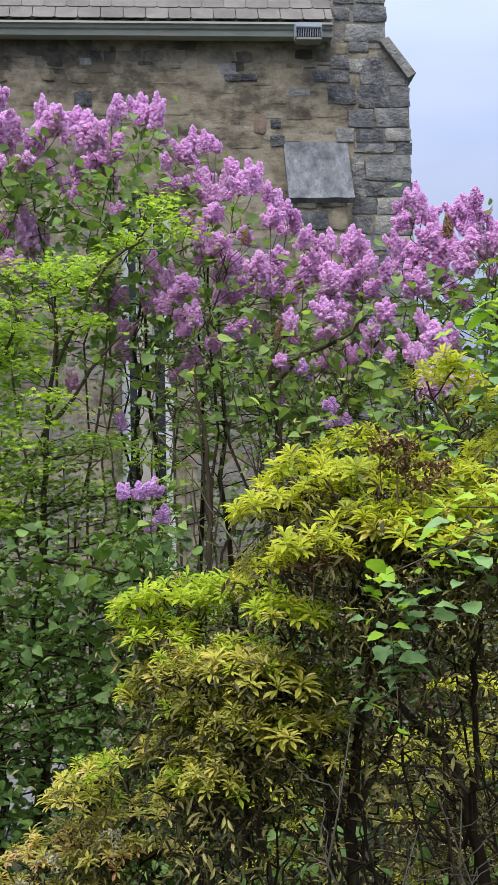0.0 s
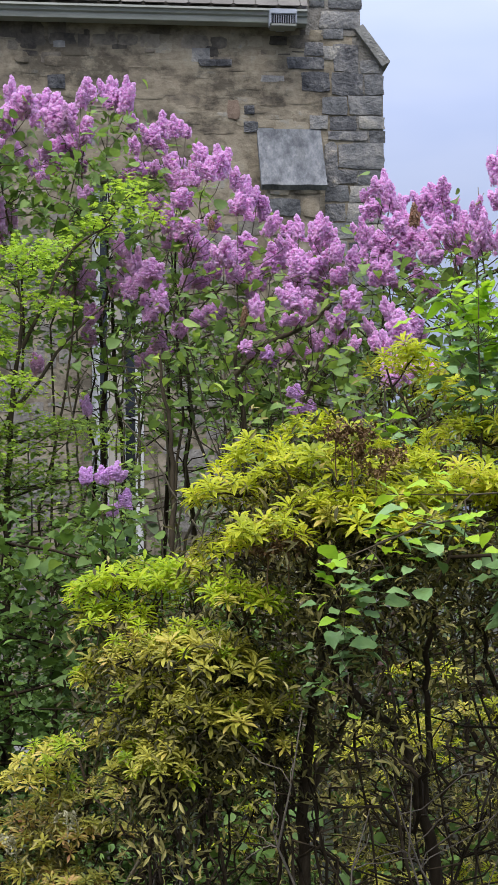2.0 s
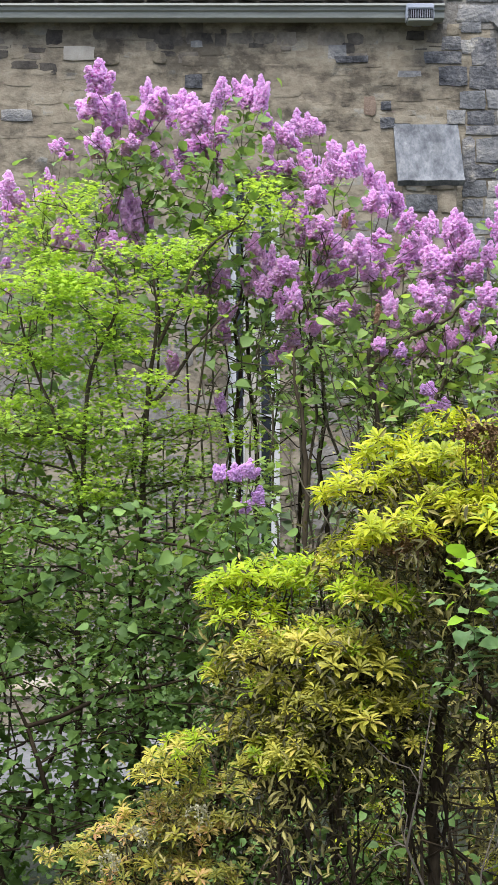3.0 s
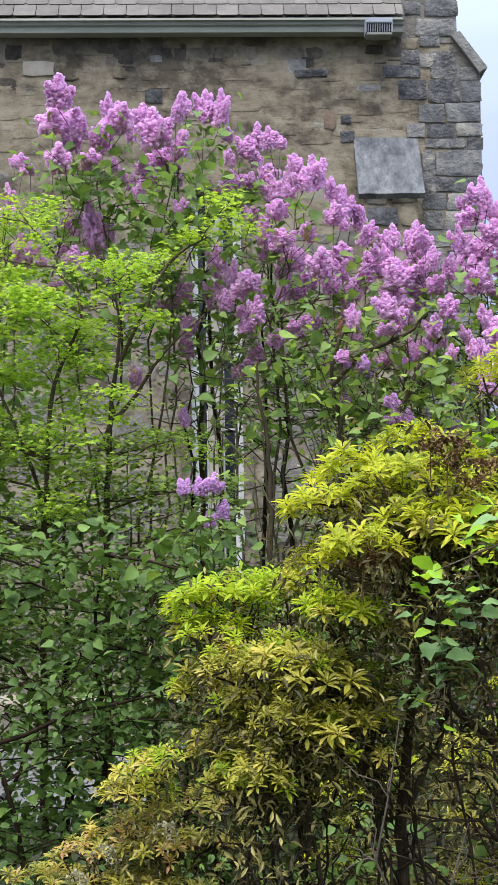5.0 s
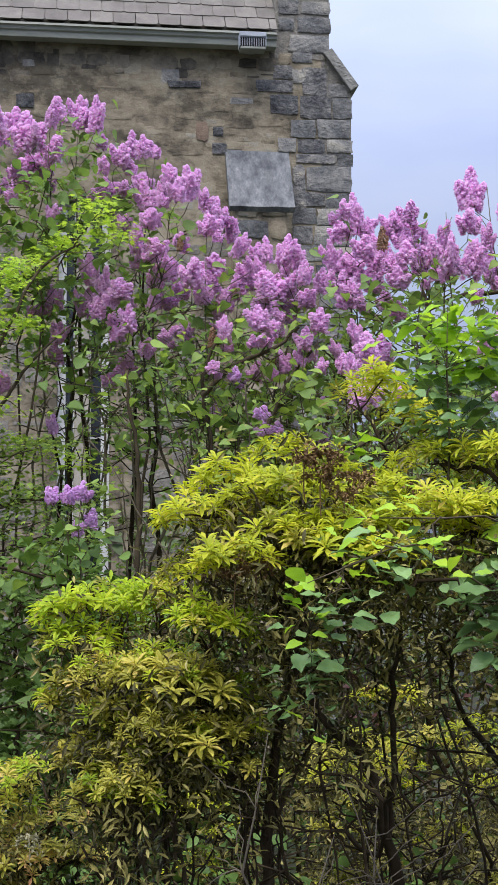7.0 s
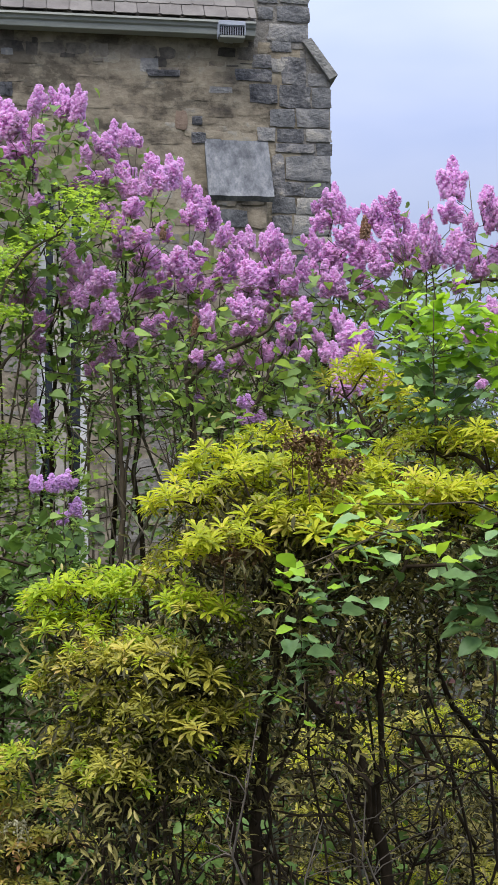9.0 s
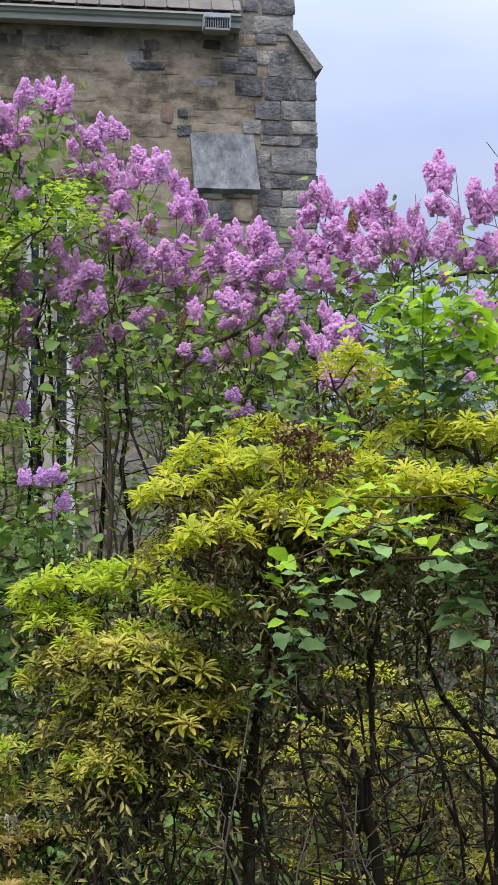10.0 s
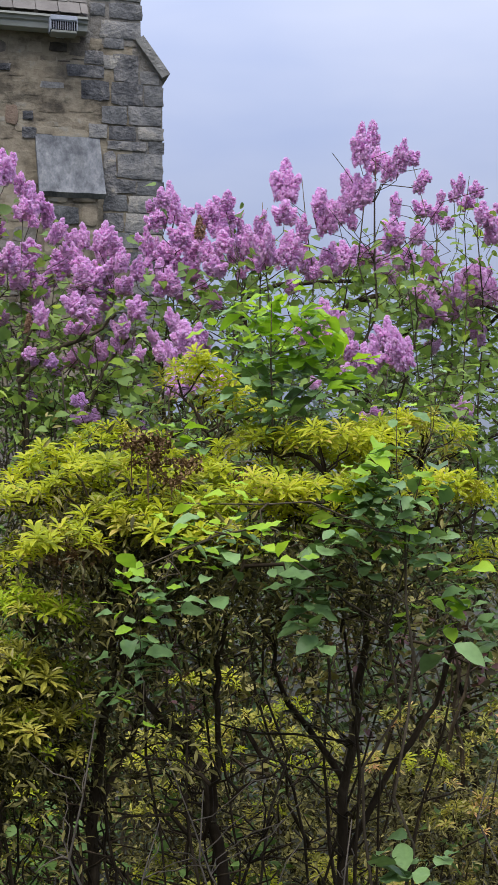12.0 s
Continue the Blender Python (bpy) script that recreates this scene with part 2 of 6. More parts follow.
# shaded copy of the lime leaf, its shade put into the colour
M_MAPLE_SHADED = leaf_material("shade_side_maple_leaf", [(0.0, (0.0602, 0.103, 0.0301)), (0.4, (0.138, 0.215, 0.0473)), (0.75, (0.232, 0.335, 0.0645)), (1.0, (0.344, 0.447, 0.0774))], rough=0.5, glow=0.4)
M_PNEW = leaf_material("young_gold_leaf", [(0.0, (0.214, 0.264, 0.0329)), (0.35, (0.467, 0.519, 0.0368)), (0.66, (0.639, 0.647, 0.0461)), (0.88, (0.709, 0.609, 0.105)), (1.0, (0.719, 0.461, 0.224))], rough=0.42, glow=0.5, spread=0.45)
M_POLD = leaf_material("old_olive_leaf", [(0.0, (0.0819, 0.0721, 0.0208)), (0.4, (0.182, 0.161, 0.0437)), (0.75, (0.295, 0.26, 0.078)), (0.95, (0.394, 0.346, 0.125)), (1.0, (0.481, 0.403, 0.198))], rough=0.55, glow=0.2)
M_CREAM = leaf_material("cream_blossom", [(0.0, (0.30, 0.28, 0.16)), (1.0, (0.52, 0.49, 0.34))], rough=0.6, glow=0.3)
# darker copy of the old leaf: the shrubs' inner shade put into its colour
M_PSHADE = leaf_material("shade_dark_olive_leaf", [(0.0, (0.0236, 0.0217, 0.00744)), (0.5, (0.062, 0.057, 0.0155)), (1.0, (0.124, 0.112, 0.031))], rough=0.6, glow=0.06)
M_SHOOT = leaf_material("fresh_shoot_leaf", [(0.0, (0.179, 0.343, 0.0361)), (0.5, (0.339, 0.554, 0.0412)), (1.0, (0.499, 0.686, 0.058))], rough=0.45, glow=0.42, mottle=70, spread=0.5)
# colour of mature leaves, which also paints shade on clusters under the crown
M_SHADE = leaf_material("mature_and_shaded_shoot_leaf", [(0.0, (0.0575, 0.109, 0.0403)), (0.5, (0.149, 0.253, 0.0862)), (1.0, (0.287, 0.437, 0.161))], rough=0.36, glow=0.22, mottle=70, spread=0.5)
M_PLIME = leaf_material("young_lime_gold_leaf", [(0.0, (0.231, 0.337, 0.0282)), (0.35, (0.419, 0.554, 0.0359)), (0.7, (0.576, 0.653, 0.045)), (0.92, (0.671, 0.621, 0.0904)), (1.0, (0.671, 0.458, 0.179))], rough=0.42, glow=0.5, spread=0.45)
M_PCOP = leaf_material("young_orange_gold_leaf", [(0.0, (0.17, 0.19, 0.045)), (0.35, (0.34, 0.34, 0.06)), (0.6, (0.49, 0.42, 0.09)), (0.78, (0.62, 0.40, 0.16)), (1.0, (0.66, 0.33, 0.21))], rough=0.45, glow=0.38, spread=0.6)
M_PDULL = leaf_material("dull_gold_leaf", [(0.0, (0.217, 0.217, 0.0346)), (0.4, (0.394, 0.374, 0.0543)), (0.7, (0.543, 0.483, 0.0789)), (0.9, (0.612, 0.454, 0.138)), (1.0, (0.631, 0.374, 0.167))], rough=0.45, glow=0.3, spread=0.5)
M_SEED = leaf_material("dry_seed_head", [(0.0, (0.06, 0.032, 0.013)), (0.6, (0.15, 0.088, 0.036)), (1.0, (0.28, 0.18, 0.075))], rough=0.7, glow=0.05)
M_COPPER = leaf_material("copper_leaf", [(0.0, (0.028, 0.012, 0.010)), (0.6, (0.08, 0.032, 0.027)), (1.0, (0.15, 0.065, 0.055))], rough=0.45, glow=0.25)
M_FAR = leaf_material("far_tree_leaf", [(0.0, (0.08, 0.115, 0.055)), (0.5, (0.155, 0.205, 0.095)), (1.0, (0.24, 0.29, 0.13))], rough=0.6, glow=0.4)

mg, gn, gl, gp, go = material("window_glass")
gp.inputs["Base Color"].default_value = (0.02, 0.025, 0.03, 1)
gp.inputs["Roughness"].default_value = 0.06
M_GLASS = mg


# ---- mesh helpers ----
def link(name, me, mat, parent=None, label=""):
    if mat and not me.materials:
        me.materials.append(mat)
    ob = new(name, me)
    if parent:
        ob.parent = parent
    if label:
        ob["label"] = label
    return ob


def part(name, bm, mat, parent, label=""):
    me = bpy.data.meshes.new(name)
    bm.to_mesh(me)
    bm.free()
    return link(name, me, mat, parent, label)


def raw(name, verts, faces, mat, parent, label="", smooth=True):
    me = bpy.data.meshes.new(name)
    me.from_pydata(verts, [], faces)
    if smooth:
        me.shade_smooth()
    return link(name, me, mat, parent, label)


def thing(name, label, category, at=(0, 0, 0), group="", kind=""):
    ob = new(name)
    ob.location = at
    ob.empty_display_size = 0.2
    return tagged(ob, label, category, group, kind)


def box_bm(x0, x1, y0, y1, z0, z1, bevel=0.0, bm=None):
    bm = bm or bmesh.new()
    r = bmesh.ops.create_cube(bm, size=1)
    bmesh.ops.transform(bm, verts=r["verts"], matrix=Matrix.LocRotScale(((x0 + x1) / 2, (y0 + y1) / 2, (z0 + z1) / 2), None, (x1 - x0, y1 - y0, z1 - z0)))
    if bevel:
        es = list({e for v in r["verts"] for e in v.link_edges})
        bmesh.ops.bevel(bm, geom=es, offset=bevel, segments=2, affect="EDGES")
    return bm


def extrude_profile(pts, x0, x1):
    """A closed outline of (y, z) drawn along x."""
    n = len(pts)
    v = [(x0, y, z) for y, z in pts] + [(x1, y, z) for y, z in pts]
    f = [(i, (i + 1) % n, n + (i + 1) % n, n + i) for i in range(n)] + [tuple(range(n - 1, -1, -1)), tuple(range(n, 2 * n))]
    return v, f


def leaf_shape(stations, fold=0.12, droop=0.18):
    """A leaf of length 1 along y: stations (t, half width); folded along its midrib, its tip drooping."""
    v, f, rows = [], [], []
    for t, w in stations:
        z = -droop * t * t
        if w <= 0:
            rows.append((len(v),))
            v.append((0, t, z))
        else:
            rows.append((len(v), len(v) + 1, len(v) + 2))
            v += [(-w, t, z + fold * w * 2), (0, t, z), (w, t, z + fold * w * 2)]
    for a, b in zip(rows, rows[1:]):
        if len(a) == 1:
            f += [(a[0], b[1], b[0]), (a[0], b[2], b[1])]
        elif len(b) == 1:
            f += [(a[0], a[1], b[0]), (a[1], a[2], b[0])]
        else:
            f += [(a[0], a[1], b[1], b[0]), (a[1], a[2], b[2], b[1])]
    return np.array(v, float), f


HEART = leaf_shape([(0, 0), (-0.06, 0.2), (0.08, 0.37), (0.3, 0.41), (0.55, 0.31), (0.8, 0.13), (1, 0)], 0.14, 0.26)
LANCE = leaf_shape([(0, 0), (0.3, 0.085), (0.62, 0.138), (0.85, 0.085), (1, 0)], 0.25, 0.34)
BLADE = leaf_shape([(0, 0), (0.28, 0.095), (0.6, 0.155), (0.85, 0.09), (1, 0)], 0.26, 0.2)
OVATE = leaf_shape([(0, 0), (0.15, 0.24), (0.45, 0.34), (0.8, 0.21), (1, 0)], 0.16, 0.22)


def star_leaf():
    v = [(0, 0, 0)]
    for i in range(11):
        a = radians(-130 + 26 * i)
        r = (0.42, 0.66, 0.38, 0.88, 0.42, 1.0, 0.42, 0.88, 0.38, 0.66, 0.42)[i]
        v.append((r * math.sin(a) * 0.62, 0.25 + r * math.cos(a) * 0.75, -0.12 * r * r))
    return np.array(v, float), [(0, i + 1, i) for i in range(1, 11)]


MAPLE = star_leaf()


def basis(direction, normal):
    y = direction.normalized()
    x = y.cross(normal)
    if x.length < 1e-4:
        x = Vector((1, 0, 0))
    x.normalize()
    z = x.cross(y)
    return x, y, z


def leaf_pose(at, direction, normal, size):
    x, y, z = basis(direction, normal)
    return np.array([[x[i] * size, y[i] * size, z[i] * size, at[i]] for i in range(3)])


def gather(shape, poses):
    """All the leaves of one shape, joined: vertices and faces."""
    if not poses:
        return [], []
    v0, f0 = shape
    m = np.stack(poses)
    v = np.einsum("nij,kj->nki", m[:, :, :3], v0) + m[:, None, :, 3]
    k = len(v0)
    f = [tuple(i + j * k for i in q) for j in range(len(poses)) for q in f0]
    return v.reshape(-1, 3).tolist(), f


def merge(*sets):
    v, f = [], []
    for a, b in sets:
        o = len(v)
        v += list(a)
        f += [tuple(i + o for i in q) for q in b]
    return v, f


def tube(v, f, pts, radii, sides=5):
    o = len(v)
    for i, p in enumerate(pts):
        d = (pts[min(i + 1, len(pts) - 1)] - pts[max(i - 1, 0)]).normalized()
        a = d.cross(Vector((0.31, 0.87, 0.37))).normalized()
        b = d.cross(a)
        for s in range(sides):
            t = 2 * math.pi * s / sides
            v.append(tuple(p + (a * math.cos(t) + b * math.sin(t)) * radii[i]))
    for i in range(len(pts) - 1):
        for s in range(sides):
            n = (s + 1) % sides
            f.append((o + i * sides + s, o + i * sides + n, o + (i + 1) * sides + n, o + (i + 1) * sides + s))
    f.append(tuple(o + (len(pts) - 1) * sides + s for s in range(sides)))


def arc(p0, p1, p2, n, rnd, wob):
    out = []
    for i in range(n + 1):
        t = i / n
        p = p0 * (1 - t) ** 2 + p1 * 2 * t * (1 - t) + p2 * t * t
        if 0 < i < n:
            p = p + Vector((rnd.gauss(0, wob), rnd.gauss(0, wob), rnd.gauss(0, wob * 0.6)))
        out.append(p)
    return out


def grow(base, tips, rnd, r_tip=0.0035, lift=0.6, wob=0.018, power=0.55, limbs=(), out=0.3, crook=0.05):
    """A stem from base that forks on its way to all the tips. Returns chains of (points, radii)."""
    chains = [{"pts": p, "parent": -1, "at": 0, "load": None, "rad": r} for p, r in limbs]
    tips = sorted(tips, key=lambda p: -(p - base).length)
    for k, tip in enumerate(tips):
        if not chains:
            start, parent, at = base, -1, 0
        else:
            best = None
            for ci, c in enumerate(chains):
                for pi, p in enumerate(c["pts"][1:-1], 1):
                    rise = tip.z - p.z
                    cost = (tip - p).length + (1.2 * (0.08 - rise) if rise < 0.08 else 0) + 0.12 * (ci > 0)
                    if best is None or cost < best[0]:
                        best = (cost, ci, pi)
            _, parent, at = best
            start = chains[parent]["pts"][at]
        d = tip - start
        mid = start + Vector((d.x * out, d.y * out, max(d.z, 0.25 * d.length) * lift))
        n = max(4, min(14, int(d.length / 0.14)))
        chains.append({"pts": arc(start, mid, tip, n, rnd, min(wob, d.length * crook)), "parent": parent, "at": at, "load": None})
    for c in chains:
        c["load"] = [1.0] * len(c["pts"])
    for c in reversed(chains):
        if c["parent"] >= 0:
            pl = chains[c["parent"]]["load"]
            for i in range(c["at"] + 1):
                pl[i] += c["load"][0]
    for c in chains:
        n = len(c["pts"])
        if "rad" in c:
            continue
        c["rad"] = [r_tip * c["load"][i] ** power * (1.25 - 0.35 * i / n) for i in range(n)]
    return chains


def limb(points, r0, r1, rnd, step=4):
    """A crooked limb drawn smoothly through points, tapering from r0 to r1."""
    ps = [Vector(p) for p in points]
    out = []
    for i in range(len(ps) - 1):
        a, b, c, d = ps[max(i - 1, 0)], ps[i], ps[i + 1], ps[min(i + 2, len(ps) - 1)]
        for k in range(step):
            t = k / step
            out.append(0.5 * (2 * b + (c - a) * t + (2 * a - 5 * b + 4 * c - d) * t * t + (3 * b - a - 3 * c + d) * t ** 3) + Vector((rnd.gauss(0, 0.004), rnd.gauss(0, 0.004), 0)))
    out.append(ps[-1])
    n = len(out) - 1
    return out, [r0 + (r1 - r0) * i / n + rnd.uniform(-0.0008, 0.0012) for i in range(n + 1)]


def chains_mesh(chains, sides=6):
    v, f = [], []
    for i, c in enumerate(chains):
        tube(v, f, c["pts"], c["rad"], sides if i == 0 else 5)
    return v, f


def ground_z(y):
    return -0.02 * min(max(y, -10.0), 40.0)


# ---- ground ----
def build_ground():
    v, f = [], []
    ys = [-60, -20, -5, 0, 3, 6, 8, 10, 12, 15, 20, 40, 120, 500, 1500]
    xs = [-900, -200, -60, -20, -8, -4, -2, 0, 2, 4, 8, 20, 60, 200, 900]
    for y in ys:
        for x in xs:
            v.append((x, y, ground_z(y) + (0.03 * noise.noise(Vector((x, y, 0)) * 0.4) if abs(x) < 30 and abs(y) < 30 else 0)))
    n = len(xs)
    for j in range(len(ys) - 1):
        for i in range(n - 1):
            f.append((j * n + i, j * n + i + 1, (j + 1) * n + i + 1, (j + 1) * n + i))
    tagged(raw("ground", v, f, M_SOIL, None), "shaded garden soil with leaf litter and low greenery", "ground", kind="structure")
    v, f = [], []
    rnd = random.Random(4)
    for j in range(5):
        for i in range(8):
            x0, y0 = -7 + i * 0.9, 10.2 + j * 0.9
            z0 = ground_z(y0) + 0.05
            o = len(v)
            e = 0.012
            for z, g in ((z0 - 0.08, 0), (z0 + rnd.uniform(-0.004, 0.004), e)):
                v += [(x0 + g, y0 + g, z), (x0 + 0.88 - g, y0 + g, z), (x0 + 0.88 - g, y0 + 0.88 - g, z - 0.016), (x0 + g, y0 + 0.88 - g, z - 0.016)]
            f += [(o + 4, o + 5, o + 6, o + 7)] + [(o + a, o + (a + 1) % 4, o + 4 + (a + 1) % 4, o + 4 + a) for a in range(4)]
    tagged(raw("pavement", v, f, M_PAVE, None, smooth=False), "pale grey paving along the foot of the church", "pavement", kind="structure")


build_ground()

# ---- church ----
WALL_Y, CORNER_X, WALL_TOP = 15.55, 3.03, 7.45
WIN_X0, WIN_X1, WIN_Z0, WIN_Z1 = -0.20, 0.40, 1.3, 5.55
church = thing("church_building", "old rubble-stone church with slate roof and stepped buttresses", "church", (-3.0, 19.5, -0.35))


def at_church(ob):
    ob.matrix_parent_inverse = Matrix.Translation((3.0, -19.5, 0.35))
    return ob


def front_wall():
    y0, y1 = WALL_Y + 0.022, WALL_Y + 0.6
    made = []
    for x0, x1, z0, z1 in ((-9, WIN_X0, -0.6, WALL_TOP), (WIN_X1, 2.68, -0.6, WALL_TOP), (WIN_X0, WIN_X1, -0.6, WIN_Z0), (WIN_X0, WIN_X1, WIN_Z1, WALL_TOP)):
        made.append(at_church(part("wall", box_bm(x0, x1, y0, y1, z0, z1), M_MORTAR, church, "tan lime-mortared rubble wall, its top stones coloured dark for soot and eaves shade")))
    for x0, x1, yy0, yy1, z0, z1 in ((2.16, 2.68, y0 + 0.6, 23.5, -0.6, WALL_TOP), (-9, -8.4, y0 + 0.6, 23.5, -0.6, WALL_TOP), (-8.4, 2.16, 22.9, 23.5, -0.6, WALL_TOP)):
        made.append(at_church(part("wall", box_bm(x0, x1, yy0, yy1, z0, z1), M_MORTAR, church)))
    return made[0]


wall = front_wall()


def gable_parapet(x0, x1, rnd):
    """Gable wall that stands up past the roof, with its coping."""
    prof = [(15.566, 7.21), (15.566, WALL_TOP + 0.75), (19.54, WALL_TOP + 5.6), (23.5, WALL_TOP + 0.75), (23.5, 7.21)]
    v, f = extrude_profile(prof, x0, x1)
    return at_church(raw("gable_wall", v, f, M_JOINT, church, smooth=False))


gable_parapet(2.16, 2.77, random.Random(2))
at_church(raw("gable_wall", *extrude_profile([(15.572, WALL_TOP), (19.54, WALL_TOP + 5.0), (23.5, WALL_TOP)], -9, -8.4), M_MORTAR, church, smooth=False))


def corner_buttress():
    v, f = [], []
    out = [(2.68, -0.6), (CORNER_X - 0.015, -0.6), (CORNER_X - 0.015, 6.87), (2.76, 7.25), (2.68, 7.25)]
    n = len(out)
    v = [(x, WALL_Y + 0.022, z) for x, z in out] + [(x, WALL_Y + 0.9, z) for x, z in out]
    f = [tuple(range(n)), tuple(range(2 * n - 1, n - 1, -1))] + [(i, n + i, n + (i + 1) % n, (i + 1) % n) for i in range(n)]
    b = at_church(raw("corner_buttress", v, f, M_JOINT, church, "corner buttress of dark grey squared stones", smooth=False))
    # sloping coping stone, its front edge a thin roll
    d = Vector((CORNER_X + 0.015 - 2.78, 0, 6.86 - 7.30)).normalized()
    up = Vector((-d.z, 0, d.x)) if d.x > 0 else Vector((d.z, 0, -d.x))
    a, c = Vector((2.70, 0, 7.27)), Vector((CORNER_X - 0.03, 0, 6.86))
    v = []
    for y in (WALL_Y - 0.055, WALL_Y + 0.92):
        for p in (a, a + (c - a) * 0.5, c):
            v += [tuple(p + Vector((0, y, 0))), tuple(p + up * 0.105 + Vector((0, y, 0)))]
    f = [(0, 2, 3, 1), (2, 4, 5, 3), (6, 7, 9, 8), (8, 9, 11, 10), (1, 3, 9, 7), (3, 5, 11, 9), (0, 6, 8, 2), (2, 8, 10, 4), (4, 10, 11, 5), (0, 1, 7, 6)]
    at_church(raw("coping", v, f, M_COPE, church, "weathered sloping coping stone", smooth=False))
    return b


corner = corner_buttress()


def side_buttress():
    x0, x1, yf = 1.66, 2.28, 15.27
    b = at_church(part("side_buttress", box_bm(x0 + 0.03, x1 - 0.02, yf + 0.03, WALL_Y + 0.05, -0.6, 5.55), M_MORTAR, church, "tan stone buttress below a slate weathering"))
    # sloping slab with worn lower edge
    v, f = [], []
    nx, ns = 8, 7
    for side in (0, 1):
        for j in range(ns):
            for i in range(nx):
                t, u = j / (ns - 1), i / (nx - 1)
                y = WALL_Y + 0.03 + (yf - 0.05 - WALL_Y - 0.03) * t
                z = 6.18 + (5.455 - 6.18) * t
                x = (1.615 + 0.01 * t) + (0.70 + 0.008 * t) * u
                w = 0.006 * noise.noise(Vector((x * 7, y * 7, z * 7)))
                if t == 1:
                    z += 0.012 * noise.noise(Vector((x * 14, 3, 1)))
                v.append((x, y + 0.055 * side + w * (1 - side), z - 0.045 * side + w))
    m = nx * ns
    for j in range(ns - 1):
        for i in range(nx - 1):
            a = j * nx + i
            f.append((a, a + nx, a + nx + 1, a + 1))
            f.append((m + a, m + a + 1, m + a + nx + 1, m + a + nx))
    for i in range(nx - 1):
        a = (ns - 1) * nx + i
        f.append((a, m + a, m + a + 1, a + 1))
        f.append((i, i + 1, m + i + 1, m + i))
    for j in range(ns - 1):
        a = j * nx
        f.append((a, m + a, m + a + nx, a + nx))
        a += nx - 1
        f.append((a, a + nx, m + a + nx, m + a))
    at_church(raw("weathering_slab", v, f, M_SLAB, church, "blue-grey slate slab sloping off the buttress", smooth=False))
    return b


buttress = side_buttress()


def plinth():
    v, f = extrude_profile([(15.6, -0.6), (15.34, -0.6), (15.34, 0.02), (15.30, 0.03), (15.30, 0.11), (15.56, 0.2), (15.6, 0.2)], -9, 1.6)
    at_church(raw("plinth", v, f, M_TAN, church, "pale projecting stone plinth course", smooth=False))


plinth()


def lancet_window():
    """Two tall lights with white frames and a stone mullion."""
    win = at_church(part("window", box_bm(0.0, 0.165, WALL_Y + 0.04, WALL_Y + 0.34, WIN_Z0, WIN_Z1, 0.012), M_PALE, church, "tall two-light window with white frames"))
    def sub(name, bm, mat, label=""):
        part(name, bm, mat, win, label)
    for x0, x1 in ((WIN_X0 - 0.09, WIN_X0 + 0.02), (WIN_X1 - 0.02, WIN_X1 + 0.09)):
        sub("jamb", box_bm(x0, x1, WALL_Y - 0.012, WALL_Y + 0.3, WIN_Z0 - 0.05, WIN_Z1 + 0.02, 0.012), M_TAN)
    sub("sill", box_bm(WIN_X0 - 0.14, WIN_X1 + 0.14, WALL_Y - 0.07, WALL_Y + 0.3, WIN_Z0 - 0.16, WIN_Z0 - 0.052, 0.015), M_PALE)
    sub("lintel", box_bm(WIN_X0 - 0.16, WIN_X1 + 0.16, WALL_Y - 0.02, WALL_Y + 0.3, WIN_Z1 + 0.022, WIN_Z1 + 0.26, 0.02), M_TAN)
    for x0, x1, left, right in ((WIN_X0 + 0.022, -0.002, 0.085, 0.012), (0.167, WIN_X1 - 0.022, 0.012, 0.092)):
        bm = bmesh.new()
        box_bm(x0, x0 + left, WALL_Y + 0.13, WALL_Y + 0.2, WIN_Z0, WIN_Z1, bm=bm)
        box_bm(x1 - right, x1, WALL_Y + 0.13, WALL_Y + 0.2, WIN_Z0, WIN_Z1, bm=bm)
        for k in range(6):
            z = WIN_Z0 + k * (WIN_Z1 - WIN_Z0 - 0.04) / 5
            box_bm(x0 + left + 0.001, x1 - right - 0.001, WALL_Y + 0.15, WALL_Y + 0.18, z, z + 0.02, bm=bm)
        sub("window_frame", bm, M_WHITE, "white painted window frame")
        for k in range(5):
            z = WIN_Z0 + k * (WIN_Z1 - WIN_Z0 - 0.04) / 5
            sub("pane", box_bm(x0 + left - 0.002, x1 - right + 0.002, WALL_Y + 0.16, WALL_Y + 0.168, z + 0.033, z + 0.82), M_GLASS)
    return win


lancet_window()

# eaves: roof plane, gutter
EAVE_Y, EAVE_Z, PITCH = 15.36, 7.425, radians(50)
ROOF_X0, ROOF_X1 = -9.1, 2.16


def roof_shell():
    c, s = math.cos(PITCH), math.sin(PITCH)
    run = 19.54 - EAVE_Y
    rz = EAVE_Z + run * math.tan(PITCH)
    prof = [(EAVE_Y + 0.02, EAVE_Z - 0.005), (19.54, rz - 0.03), (23.94, EAVE_Z), (23.90, EAVE_Z - 0.06), (19.54, rz - 0.2), (EAVE_Y + 0.06, EAVE_Z - 0.05)]
    v, f = extrude_profile(prof, ROOF_X0, ROOF_X1)
    return at_church(raw("roof", v, f, M_SLATE, church, "grey slate roof in half-lapped courses", smooth=False))


roof = roof_shell()


